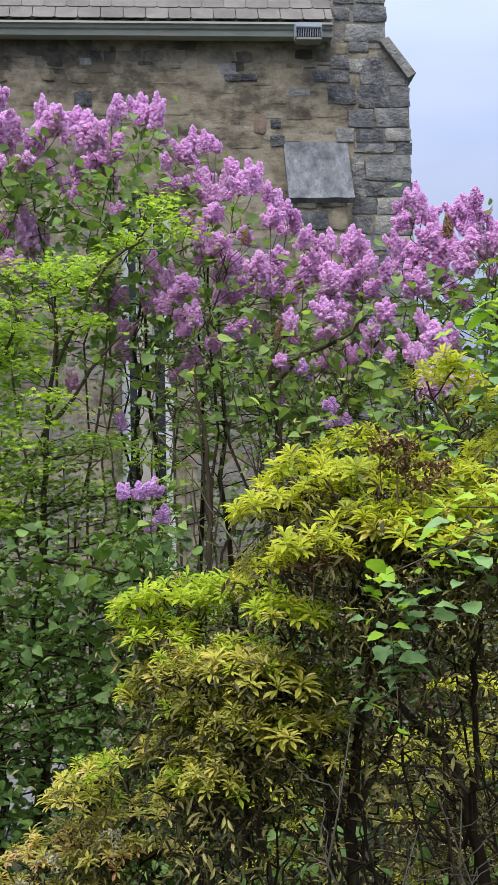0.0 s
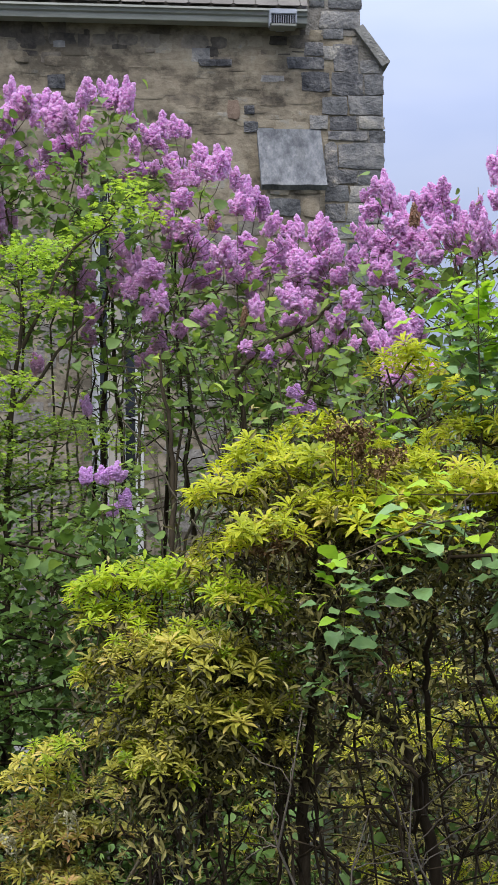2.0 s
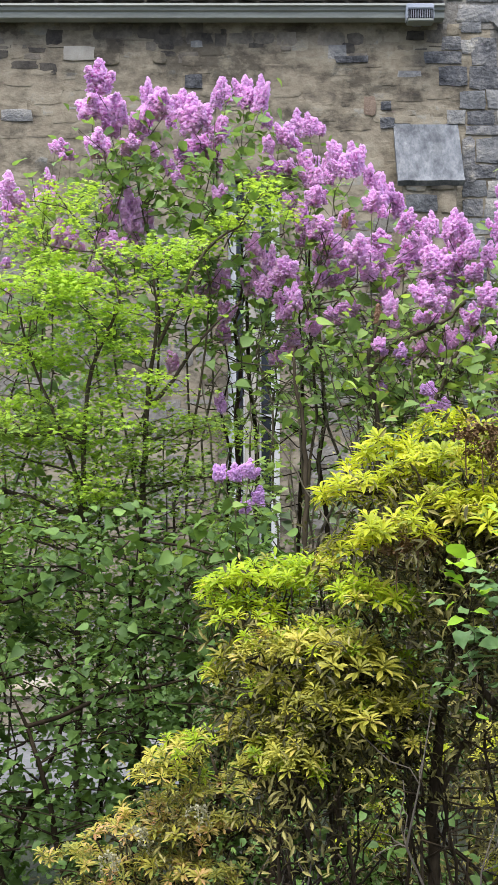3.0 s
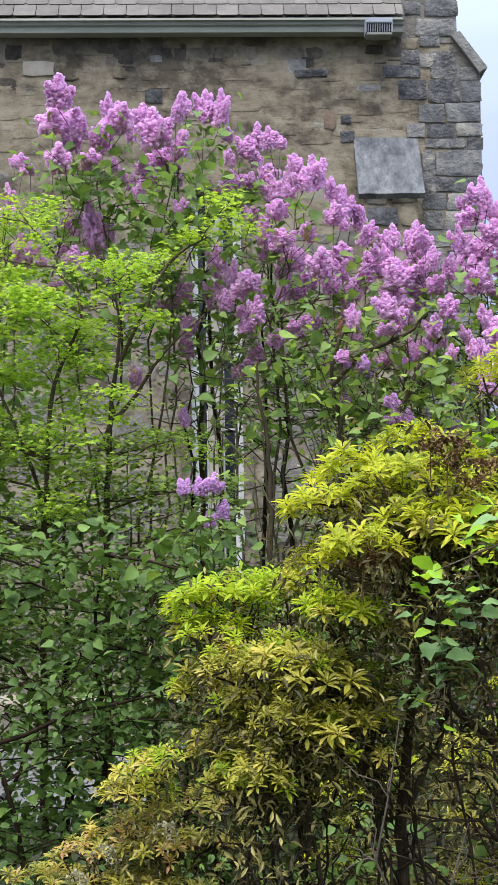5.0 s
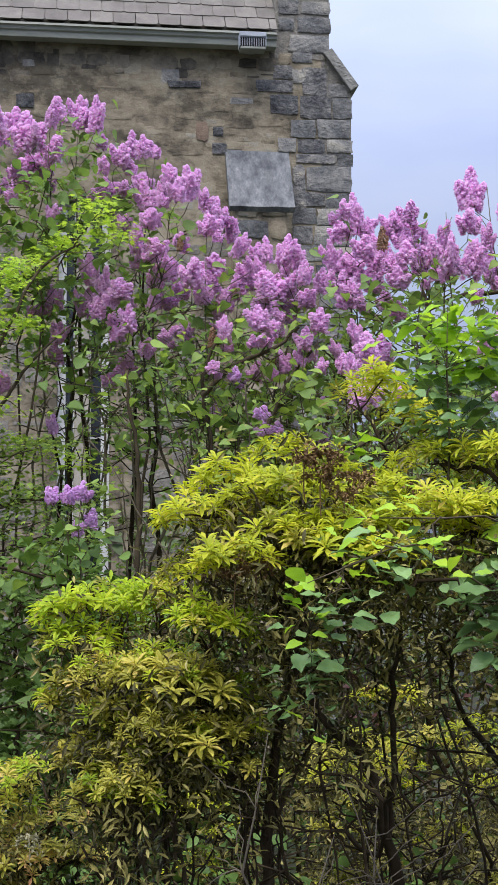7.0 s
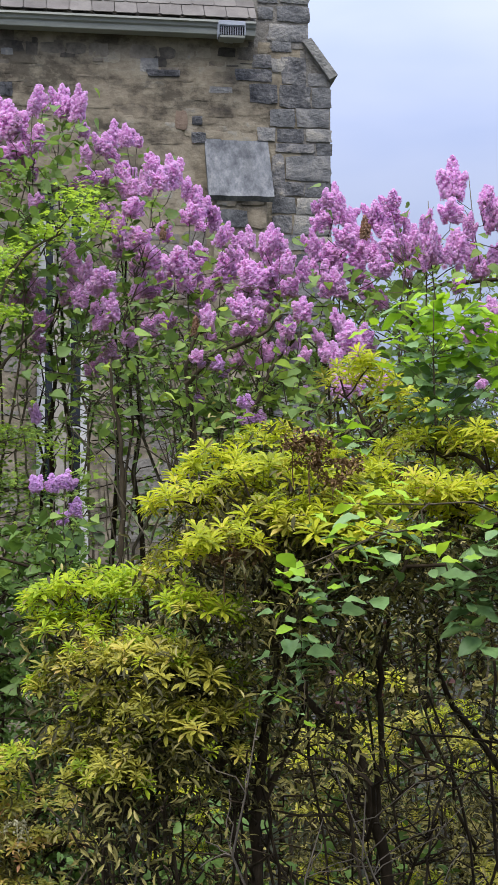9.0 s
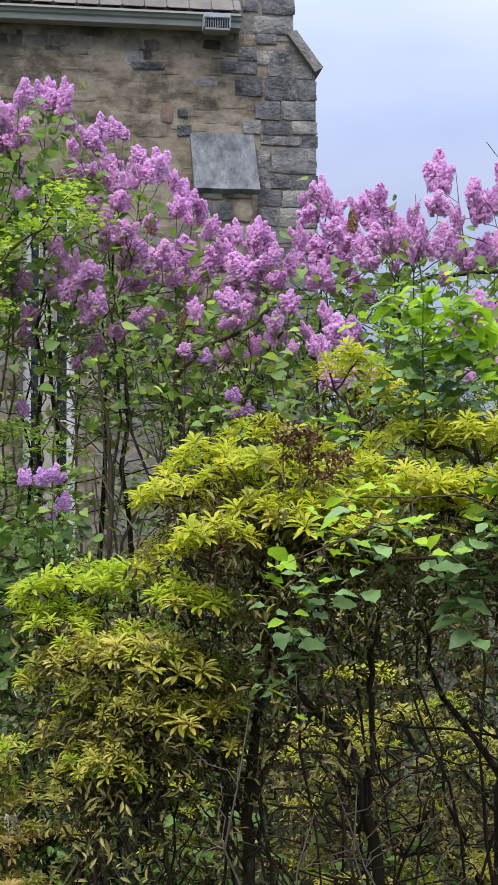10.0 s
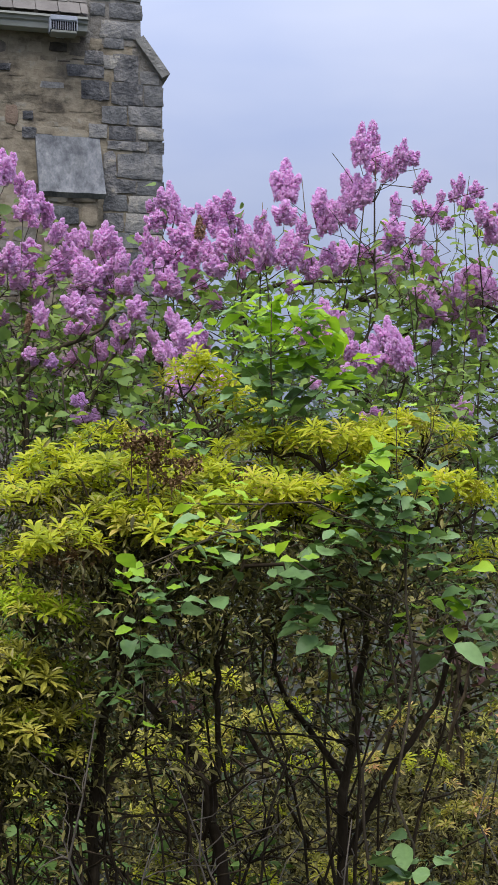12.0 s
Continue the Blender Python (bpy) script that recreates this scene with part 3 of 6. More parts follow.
def gutter():
    y, z = EAVE_Y, EAVE_Z
    prof = [(y + 0.14, z - 0.02), (y - 0.05, z - 0.02), (y - 0.055, z - 0.045), (y - 0.03, z - 0.055), (y - 0.022, z - 0.085), (y + 0.0, z - 0.10), (y + 0.008, z - 0.158), (y + 0.04, z - 0.165), (y + 0.14, z - 0.165)]
    g = at_church(raw("gutter", *extrude_profile(prof, ROOF_X0, 2.15), M_GUTTER, church, "moulded grey-green eaves gutter", smooth=False))
    prof = [(y + 0.142, z - 0.13), (y + 0.142, z - 0.03), (WALL_Y + 0.1, z - 0.03), (WALL_Y + 0.1, z - 0.13)]
    at_church(raw("soffit", *extrude_profile(prof, ROOF_X0, 2.15), M_WOOD, church, "dark eaves boarding", smooth=False))
    return g


gutter()


def louvre_fixture():
    """Grey slatted metal box on the gutter's end."""
    t = thing("louvred_vent_box", "grey metal louvred box fixed at the gutter's end", "vent", (1.875, 15.24, 7.15))
    x0, x1, y0, z0 = -0.145, 0.145, -0.05, 0.0
    part("housing", box_bm(x0, x1, y0, 0.12, 0.155, 0.212, 0.008), M_METAL, t)
    part("lower_housing", box_bm(x0 + 0.01, x1 - 0.004, y0 + 0.008, 0.12, 0.022, 0.052, 0.006), M_GUTTER, t)
    part("backing", box_bm(x0 + 0.008, x1 - 0.008, y0 + 0.03, 0.11, 0.045, 0.16), M_BLACK, t)
    for i in range(15):
        x = x0 + 0.012 + i * 0.0188
        part("slat", box_bm(x, x + 0.004, y0 + 0.012, y0 + 0.028, 0.06, 0.156), M_METAL, t)
    part("end_plate", box_bm(x0, x0 + 0.006, y0, 0.12, 0.052, 0.155), M_METAL, t)
    part("end_plate", box_bm(x1 - 0.006, x1, y0, 0.12, 0.052, 0.155), M_METAL, t)
    part("bracket", box_bm(-0.05, 0.05, 0.115, 0.30, 0.08, 0.105, 0.004), M_METAL, t)


louvre_fixture()


# ---- shrubs ----
def panicle_mesh(seed, petals):
    """Lilac flower head of unit length: lobes of puffs, each puff packed with four-petalled florets."""
    rnd = random.Random(seed)
    poses, puffs = [], []
    lobes = [(Vector((0, 0, 0)), Vector((0, 0, 1)), 1.0)]
    turn, n = rnd.uniform(0, 6.28), rnd.randint(3, 5)
    for k in range(n):
        a, lean = turn + 6.28 * k / n + rnd.uniform(-0.4, 0.4), rnd.uniform(0.3, 0.75)
        lobes.append((Vector((0.08 * math.cos(a), 0.08 * math.sin(a), rnd.uniform(0.0, 0.22))), Vector((math.cos(a) * lean, math.sin(a) * lean, 1)).normalized(), rnd.uniform(0.45, 0.75)))
    for o, d, length in lobes:
        n = int(38 * length) + 6
        side = d.orthogonal().normalized()
        other = d.cross(side)
        for i in range(n):
            t = i / (n - 1)
            a = i * 2.4 + rnd.uniform(-0.4, 0.4)
            r = length * 0.21 * (1 - t) ** 0.6 * rnd.uniform(0.75, 1.2) + 0.02
            puffs.append((o + d * (t * length * 0.86) + (side * math.cos(a) + other * math.sin(a)) * r, (0.034 + 0.036 * length * (1 - 0.5 * t)) * rnd.uniform(0.8, 1.25)))
    for c, rad in puffs:
        for k in range(int(6 + 130 * rad)):
            d = Vector((rnd.gauss(0, 1), rnd.gauss(0, 1), rnd.gauss(0.15, 1))).normalized()
            out = (d + Vector((rnd.gauss(0, 0.3), rnd.gauss(0, 0.3), rnd.gauss(0.1, 0.3)))).normalized()
            poses.append(leaf_pose(c + d * rad * rnd.uniform(0.78, 1.12), out.cross(Vector((rnd.gauss(0, 1), rnd.gauss(0, 1), rnd.gauss(0, 1)))), out, rnd.uniform(0.03, 0.048)))
    floret = (np.array([(1, 0, 0.12), (0, 1, -0.1), (-1, 0, 0.12), (0, -1, -0.1)]), [(0, 1, 2), (0, 2, 3)])
    # the packed buds behind the open florets
    knob = (np.array([(1, 0, 0), (0, 1, 0), (-1, 0, 0), (0, -1, 0), (0, 0, 1), (0, 0, -1)], float), [(0, 1, 4), (1, 2, 4), (2, 3, 4), (3, 0, 4), (1, 0, 5), (2, 1, 5), (3, 2, 5), (0, 3, 5)])
    gv, gf = merge(gather(floret, poses), gather(knob, [leaf_pose(c, Vector((0, 1, 0)), Vector((0, 0, 1)), rad * 0.8) for c, rad in puffs]))
    me = bpy.data.meshes.new("flower_head")
    me.from_pydata(gv, [], gf)
    me.materials.append(petals)
    return me


PANICLES = [panicle_mesh(40 + i, M_LILAC) for i in range(9)]
VIOLETS = [panicle_mesh(60 + i, M_VIOLET) for i in range(4)]


def foliage_on(chains, count, rnd, size, zmin, zmax=9.0, late=0.5, jitter=0.07):
    """Leaf poses in loose pairs along the outer parts of the branches."""
    spots = []
    for c in chains:
        n = len(c["pts"])
        for i, p in enumerate(c["pts"]):
            if zmin < p.z < zmax and (c["parent"] >= 0 or i > late * n):
                w = 3 if i > n * 0.5 else 1
                spots += [p] * w
    poses = []
    if not spots:
        return poses
    for _ in range(count):
        p = rnd.choice(spots)
        a = rnd.uniform(0, 2 * math.pi)
        d = Vector((math.cos(a), math.sin(a), rnd.uniform(-0.8, 0.5)))
        up = Vector((rnd.gauss(0, 0.6), rnd.gauss(-0.25, 0.6), 1))
        q = p + Vector((rnd.gauss(0, jitter), rnd.gauss(0, jitter), rnd.gauss(0, jitter)))
        poses.append(leaf_pose(q, d, up, size * (0.35 + 0.85 * rnd.random() ** 1.4)))
    return poses


def lilac_bush(label, centre, heads, stems, leaves, seed, extra=0.7, low=1.5, bare=0, leafy=9.0, wob=0.04, side=0.25, limbs=(), canes=0, fine=4):
    """Lilac: several bare stems, leafy branches above, flower heads at the branch ends."""
    rnd = random.Random(seed)
    cx, cy = centre
    t = thing("lilac_bush", label, "lilac", (cx, cy, ground_z(cy)), "lilac thicket")
    inv = Matrix.Translation((-cx, -cy, -ground_z(cy)))
    tips = []
    for x, y, z, size, fat in heads:
        tips.append((Vector((x, y, z)), size, fat))

    # side twigs end below the flowers
    def covered(q):
        return any(abs(q.x - p.x) < 0.16 and q.z < p.z - 0.06 for p, *_ in tips)
    groups = [[] for _ in range(stems)]
    xs = sorted(p.x for p, *_ in tips)
    lo, hi = xs[0], xs[-1]
    bases = [Vector((cx + (i / max(stems - 1, 1) - 0.5) * min(0.5, hi - lo) + rnd.uniform(-0.08, 0.08), cy + rnd.uniform(-0.25, 0.25), ground_z(cy) - 0.03)) for i in range(stems)]
    for p, *_ in tips:
        u = (p.x - lo) / max(hi - lo, 0.01) * (stems - 1)
        groups[int(min(stems - 1, max(0, round(u + rnd.gauss(0, 0.5)))))].append(p)
    for g in groups:
        for p in list(g):
            if rnd.random() < extra:
                g.append(p + Vector((rnd.gauss(0, 0.2), rnd.gauss(0.05, 0.2), -rnd.uniform(0.1, 0.6))))
            for _ in range(fine):
                g.append(Vector((p.x + rnd.gauss(0, 0.34), p.y + rnd.gauss(0.05, 0.3), low + (p.z - 0.15 - low) * rnd.random() ** 0.6)))
        g[:] = [q for q in g if covered(q) or any(q is p for p, *_ in tips)]
    for _ in range(bare):
        p = rnd.choice(tips)[0]
        [g for g in groups if p in g][0].append(p + Vector((rnd.gauss(0, 0.09), rnd.gauss(0, 0.09), rnd.uniform(0.0, 0.12))))
    every = []
    for _ in range(canes):
        x, y, z = cx + rnd.uniform(-0.38, 0.38), cy + rnd.uniform(-0.3, 0.1), ground_z(cy) - 0.03
        row, lean, height = [(x, y, z)], rnd.gauss(0, 0.035), rnd.uniform(1.9, 2.5)
        while z < height:
            x, y, z = x + lean + rnd.gauss(0, 0.022), y + rnd.gauss(0, 0.015), z + rnd.uniform(0.16, 0.28)
            row.append((x, y, z))
        pts, radii = limb(row, rnd.uniform(0.006, 0.011), 0.003, rnd, 3)
        raw("stem", *chains_mesh([{"pts": pts, "rad": radii}]), M_BARK_L, t).matrix_parent_inverse = inv
    for row in limbs:
        pts, radii = limb([(x, cy - 0.1, z) for x, z in row], 0.014, 0.006, rnd)
        every.append({"pts": pts, "rad": radii, "parent": 0})
        raw("branch", *chains_mesh(every[-1:]), M_BARK_M, t).matrix_parent_inverse = inv
    for b, g in zip(bases, groups):
        if not g:
            continue
        ch = grow(b, g, rnd, 0.0018, 0.5, wob, 0.38, (), 0.4, 0.02 + 1.4 * wob)
        every += ch
        raw("stem", *chains_mesh(ch), M_BARK_L if len(every) % 3 else M_BARK_M, t).matrix_parent_inverse = inv
    # the trusses stand outside the leaves
    def under(m):
        x, y, z = m[:, 3]
        return rnd.random() < 0.22 or not any(abs(x - p.x) < 0.36 * size * fat and -0.1 * size < z - p.z < 0.95 * size and y < p.y + 0.1 for p, size, fat in tips)
    poses = [m for m in foliage_on(every, leaves, rnd, 0.07, low, leafy, jitter=0.07) if under(m)]
    ob = raw("foliage", *gather(HEART, poses), M_LEAF_L, t, "mid-green heart-shaped leaves")
    ob.matrix_parent_inverse = inv
    ob["kind"] = "stuff"
    for p, size, fat in tips:
        set_of = [(p, size, fat)]
        if rnd.random() < side:
            # a smaller truss from the buds beside it
            set_of.append((p + Vector((rnd.choice((-1, 1)) * size * rnd.uniform(0.35, 0.6), rnd.uniform(0.02, 0.12), -size * rnd.uniform(0.1, 0.35))), size * rnd.uniform(0.6, 0.8), fat))
        for at, length, wide in set_of:
            q = Vector((rnd.gauss(0, 0.16), rnd.gauss(-0.05, 0.16), 1)).to_track_quat("Z", "Y") @ Euler((0, 0, rnd.uniform(0, 6.28))).to_quaternion()
            h = new("flower_head", rnd.choice(VIOLETS if at.z < 2.5 and cx < 1.5 else PANICLES))
            h.parent = t
            h.matrix_parent_inverse = inv
            h.matrix_basis = Matrix.LocRotScale(at, q, (length * wide * 0.96, length * wide * 0.96, length * 1.08))
    return t


# flower heads: base x, y, z, length, breadth
HEADS_A = [(-0.72, 7.12, 3.90, 0.17, 1.3), (-0.76, 7.29, 3.82, 0.18, 1.5), (-0.61, 7.19, 3.76, 0.16, 1.2), (-0.52, 7.32, 3.74, 0.17, 1.2), (-0.67, 7.34, 3.74, 0.12, 1.6), (-0.70, 7.02, 3.55, 0.15, 1.3), (-0.54, 6.99, 3.58, 0.08, 1.7), (-0.48, 7.46, 3.92, 0.17, 0.8), (-0.39, 7.13, 3.78, 0.16, 1.3), (-0.46, 7.11, 3.77, 0.09, 1.5), (-0.32, 7.55, 3.91, 0.15, 1.2), (-0.24, 7.25, 3.73, 0.21, 1.3), (-0.19, 7.46, 3.64, 0.18, 1.4)]
HEADS_A += [(-0.12, 7.25, 3.69, 0.14, 1.1), (-0.30, 7.34, 3.62, 0.09, 1.7), (-0.13, 7.07, 3.81, 0.14, 0.9), (-0.08, 7.34, 3.92, 0.14, 0.9), (0.01, 7.47, 3.94, 0.16, 1.0), (0.09, 7.28, 3.85, 0.19, 0.8), (0.05, 7.40, 3.91, 0.11, 1.7), (0.13, 7.36, 3.79, 0.08, 1.4), (0.13, 7.02, 3.57, 0.09, 1.1), (-0.45, 7.41, 3.65, 0.08, 1.1), (-0.36, 7.32, 3.53, 0.09, 1.1), (-0.31, 7.15, 3.44, 0.09, 1.2)]
HEADS_A2 = [(0.21, 7.00, 3.61, 0.11, 1.4), (0.28, 7.47, 3.79, 0.14, 1.0), (0.34, 7.25, 3.72, 0.12, 1.2), (0.40, 7.39, 3.76, 0.07, 1.6), (0.16, 7.48, 3.57, 0.11, 1.5), (0.24, 7.39, 3.57, 0.08, 1.7), (0.34, 7.51, 3.58, 0.15, 1.4), (0.36, 7.21, 3.45, 0.14, 1.3), (-0.67, 7.44, 3.29, 0.19, 0.8), (-0.55, 7.23, 3.23, 0.24, 0.8), (-0.51, 7.51, 3.28, 0.15, 1.3), (-0.74, 7.48, 3.17, 0.15, 1.0)]
HEADS_A2 += [(-0.63, 7.04, 3.07, 0.12, 1.6), (-0.73, 7.06, 2.96, 0.08, 1.4), (-0.12, 7.10, 3.33, 0.11, 1.0), (-0.14, 7.53, 3.60, 0.09, 1.2), (0.23, 7.23, 3.35, 0.08, 1.4), (-0.10, 7.34, 2.95, 0.13, 1.2), (-0.33, 7.15, 2.51, 0.11, 1.2), (-0.22, 7.27, 2.90, 0.06, 1.3), (-0.10, 7.20, 2.31, 0.11, 0.9), (-0.09, 7.18, 2.76, 0.11, 1.2), (-0.08, 7.31, 2.67, 0.12, 1.0)]
HEADS_L = [(-1.17, 7.21, 3.38, 0.15, 1.2), (-1.19, 7.40, 3.28, 0.15, 1.3), (-1.12, 7.27, 3.36, 0.11, 1.3), (-0.99, 7.41, 3.45, 0.15, 0.8), (-0.97, 7.37, 3.40, 0.07, 1.2), (-0.95, 7.44, 3.36, 0.06, 1.3), (-0.92, 7.26, 3.12, 0.18, 1.0), (-0.82, 6.97, 3.11, 0.09, 1.3), (-0.93, 7.37, 3.13, 0.08, 1.7), (-1.10, 7.43, 3.15, 0.09, 1.3), (-1.21, 7.40, 3.07, 0.06, 1.7), (-1.15, 7.20, 2.90, 0.06, 1.7), (-0.91, 7.29, 3.64, 0.08, 1.6), (-0.91, 7.00, 3.57, 0.06, 1.7), (-0.88, 7.35, 3.62, 0.06, 1.5)]
HEADS_B = [(0.47, 7.01, 3.52, 0.13, 1.1), (0.54, 6.84, 3.41, 0.17, 1.0), (0.47, 6.72, 3.37, 0.11, 1.3), (0.69, 7.17, 3.33, 0.19, 0.9), (0.75, 7.24, 3.37, 0.09, 1.7), (0.61, 6.73, 3.22, 0.10, 1.5), (0.38, 7.14, 3.37, 0.07, 1.7), (0.34, 6.91, 3.29, 0.10, 1.7), (0.48, 6.77, 3.17, 0.07, 1.7), (0.38, 6.85, 3.14, 0.09, 1.7), (0.30, 7.12, 3.21, 0.15, 0.9), (0.37, 7.18, 3.18, 0.12, 1.5), (0.74, 6.71, 3.11, 0.13, 0.9)]
HEADS_B += [(0.45, 7.03, 3.05, 0.16, 1.1), (0.54, 6.71, 2.96, 0.15, 1.3), (0.69, 7.09, 3.09, 0.12, 1.7), (0.81, 6.87, 2.99, 0.13, 1.7), (0.90, 7.18, 3.20, 0.09, 1.5), (0.08, 7.24, 3.06, 0.17, 0.9), (0.13, 6.97, 2.93, 0.18, 0.8), (0.05, 7.25, 2.91, 0.15, 1.0), (0.11, 6.86, 2.83, 0.11, 1.3), (0.21, 6.72, 2.90, 0.11, 1.7), (0.36, 7.02, 2.91, 0.15, 0.8), (0.25, 6.70, 2.75, 0.13, 1.1)]
HEADS_B2 = [(0.89, 6.69, 3.09, 0.13, 0.9), (0.98, 6.81, 3.10, 0.16, 0.9), (1.07, 6.93, 3.11, 0.13, 1.1), (1.06, 6.67, 2.98, 0.12, 1.0), (0.90, 6.60, 2.89, 0.14, 1.6), (1.03, 7.07, 2.99, 0.16, 1.4), (1.09, 6.76, 2.89, 0.09, 1.7), (1.01, 7.13, 2.90, 0.12, 1.7), (0.44, 7.09, 2.92, 0.07, 1.7), (0.71, 6.80, 2.87, 0.11, 1.2), (0.43, 6.84, 2.72, 0.07, 1.7)]
HEADS_B2 += [(0.51, 6.88, 2.75, 0.09, 1.7), (0.70, 6.95, 2.76, 0.10, 1.3), (0.21, 6.92, 2.74, 0.08, 1.7), (0.32, 6.90, 2.66, 0.10, 1.3), (0.26, 6.93, 2.60, 0.08, 1.3), (0.22, 7.12, 2.57, 0.10, 1.7), (0.63, 6.87, 2.99, 0.09, 1.7), (0.77, 6.83, 2.96, 0.09, 1.7), (0.51, 6.99, 2.96, 0.09, 1.7), (0.86, 6.72, 2.86, 0.10, 1.5), (0.60, 6.75, 2.89, 0.08, 1.5)]
HEADS_C = [(1.30, 7.14, 3.13, 0.18, 0.8), (1.17, 6.88, 2.98, 0.13, 1.1), (1.29, 6.89, 2.96, 0.14, 1.2), (1.29, 6.59, 2.89, 0.11, 1.3), (1.38, 6.82, 3.13, 0.13, 1.5), (1.44, 6.91, 3.00, 0.12, 1.7), (1.30, 6.59, 2.86, 0.07, 1.7), (1.46, 6.93, 3.10, 0.10, 1.7), (1.53, 6.94, 3.10, 0.17, 1.1), (1.54, 6.61, 3.07, 0.12, 1.6), (1.72, 6.94, 3.17, 0.15, 1.0), (1.49, 6.85, 2.90, 0.10, 1.7)]
HEADS_C += [(1.59, 6.97, 2.87, 0.10, 1.1), (1.72, 6.78, 3.03, 0.09, 1.5), (1.33, 6.98, 3.08, 0.13, 1.3), (1.70, 7.00, 3.11, 0.10, 1.7), (1.49, 6.59, 2.96, 0.11, 1.5), (1.25, 6.61, 3.28, 0.10, 1.2), (1.38, 6.97, 3.33, 0.18, 0.8), (1.40, 7.13, 3.32, 0.14, 1.6), (1.58, 6.72, 3.30, 0.11, 1.4), (1.53, 6.84, 3.25, 0.14, 1.2), (1.65, 6.92, 3.28, 0.10, 1.7), (1.56, 6.76, 3.18, 0.10, 1.7)]
HEADS_C2 = [(1.10, 6.49, 2.73, 0.12, 1.3), (1.03, 6.46, 2.64, 0.11, 1.2), (1.01, 6.49, 2.57, 0.08, 1.2), (0.97, 6.62, 2.56, 0.11, 1.1), (1.10, 6.45, 2.53, 0.08, 1.2), (0.67, 6.49, 2.68, 0.12, 1.0), (0.71, 6.72, 2.66, 0.06, 1.7), (0.81, 6.30, 2.70, 0.12, 1.3), (0.92, 6.60, 2.78, 0.08, 1.7), (0.95, 6.70, 2.74, 0.08, 1.4), (0.85, 6.46, 2.65, 0.07, 1.7)]
HEADS_C2 += [(0.79, 6.41, 2.64, 0.06, 1.7), (0.83, 6.74, 2.53, 0.10, 1.5), (0.70, 6.42, 2.49, 0.07, 1.6), (0.61, 6.39, 2.52, 0.06, 1.7), (0.90, 6.53, 2.51, 0.06, 1.7), (1.15, 6.68, 2.40, 0.06, 1.7), (0.81, 6.34, 2.31, 0.07, 1.7), (0.85, 6.46, 2.25, 0.07, 1.7), (0.91, 6.47, 2.26, 0.06, 1.7), (1.16, 6.76, 2.24, 0.06, 1.7), (0.63, 6.53, 2.34, 0.06, 1.7)]
HEADS_D = [(1.92, 6.87, 3.41, 0.23, 1.0), (1.80, 6.48, 3.20, 0.12, 1.5), (1.99, 6.57, 3.31, 0.12, 1.0), (2.10, 6.75, 3.23, 0.23, 0.8), (2.20, 6.88, 3.31, 0.14, 0.9), (1.67, 6.64, 3.08, 0.15, 0.9), (1.69, 6.51, 3.11, 0.16, 0.8), (1.70, 6.45, 3.01, 0.18, 0.8), (1.86, 6.68, 3.04, 0.20, 0.9), (1.75, 6.49, 3.01, 0.10, 1.5), (2.13, 6.84, 3.05, 0.17, 1.0), (2.17, 6.86, 3.03, 0.11, 1.1), (2.11, 6.48, 3.01, 0.14, 1.2)]
HEADS_D += [(2.20, 6.54, 3.52, 0.21, 0.8), (2.36, 6.84, 3.67, 0.17, 0.8), (2.34, 6.75, 3.55, 0.14, 1.0), (2.24, 6.84, 3.44, 0.16, 0.8), (2.22, 6.58, 3.35, 0.15, 1.1), (2.36, 6.45, 3.48, 0.16, 0.8), (2.36, 6.55, 3.46, 0.14, 1.2), (2.58, 6.83, 3.62, 0.08, 1.6), (2.49, 6.53, 3.40, 0.12, 0.9), (2.55, 6.58, 3.47, 0.06, 1.7), (2.00, 6.62, 2.98, 0.08, 1.3), (1.88, 6.62, 2.90, 0.08, 1.5)]
HEADS_E = [(2.55, 7.01, 3.40, 0.13, 0.8), (2.63, 7.30, 3.38, 0.09, 1.7), (2.51, 6.87, 3.21, 0.12, 1.5), (2.57, 6.78, 3.20, 0.13, 1.0), (2.91, 7.32, 3.44, 0.14, 1.1), (2.80, 7.28, 3.47, 0.09, 1.7), (2.60, 7.34, 3.15, 0.15, 1.2), (2.61, 7.03, 3.12, 0.13, 1.5), (2.84, 7.32, 3.19, 0.15, 0.9), (2.88, 7.31, 3.17, 0.09, 1.7), (2.80, 6.91, 3.32, 0.07, 1.7), (2.82, 7.20, 2.90, 0.24, 1.0), (2.76, 7.26, 2.98, 0.11, 1.7), (2.92, 7.16, 2.96, 0.15, 1.2), (2.80, 7.08, 2.87, 0.13, 1.6), (2.37, 6.94, 3.11, 0.12, 1.3), (2.03, 6.97, 3.13, 0.12, 1.3), (2.04, 6.91, 3.06, 0.12, 1.1)]
HEADS_E2 = [(2.87, 6.92, 3.50, 0.12, 0.9), (3.10, 7.22, 3.57, 0.10, 1.4), (2.89, 7.04, 3.50, 0.06, 1.7), (3.10, 7.34, 3.53, 0.09, 1.7), (3.01, 6.91, 3.34, 0.14, 1.3), (3.18, 7.40, 3.10, 0.19, 1.1), (3.20, 7.28, 3.01, 0.20, 0.8), (3.14, 7.41, 3.17, 0.09, 1.5), (3.16, 7.39, 3.01, 0.11, 1.7), (3.17, 7.39, 2.79, 0.19, 0.8), (2.82, 7.21, 2.71, 0.09, 1.5), (2.86, 6.89, 2.34, 0.12, 1.3), (3.01, 7.30, 2.27, 0.06, 1.7), (3.08, 6.98, 3.27, 0.15, 1.2), (3.20, 7.05, 3.44, 0.15, 1.2), (3.33, 7.26, 3.27, 0.15, 1.3), (3.27, 7.18, 3.01, 0.15, 1.2)]
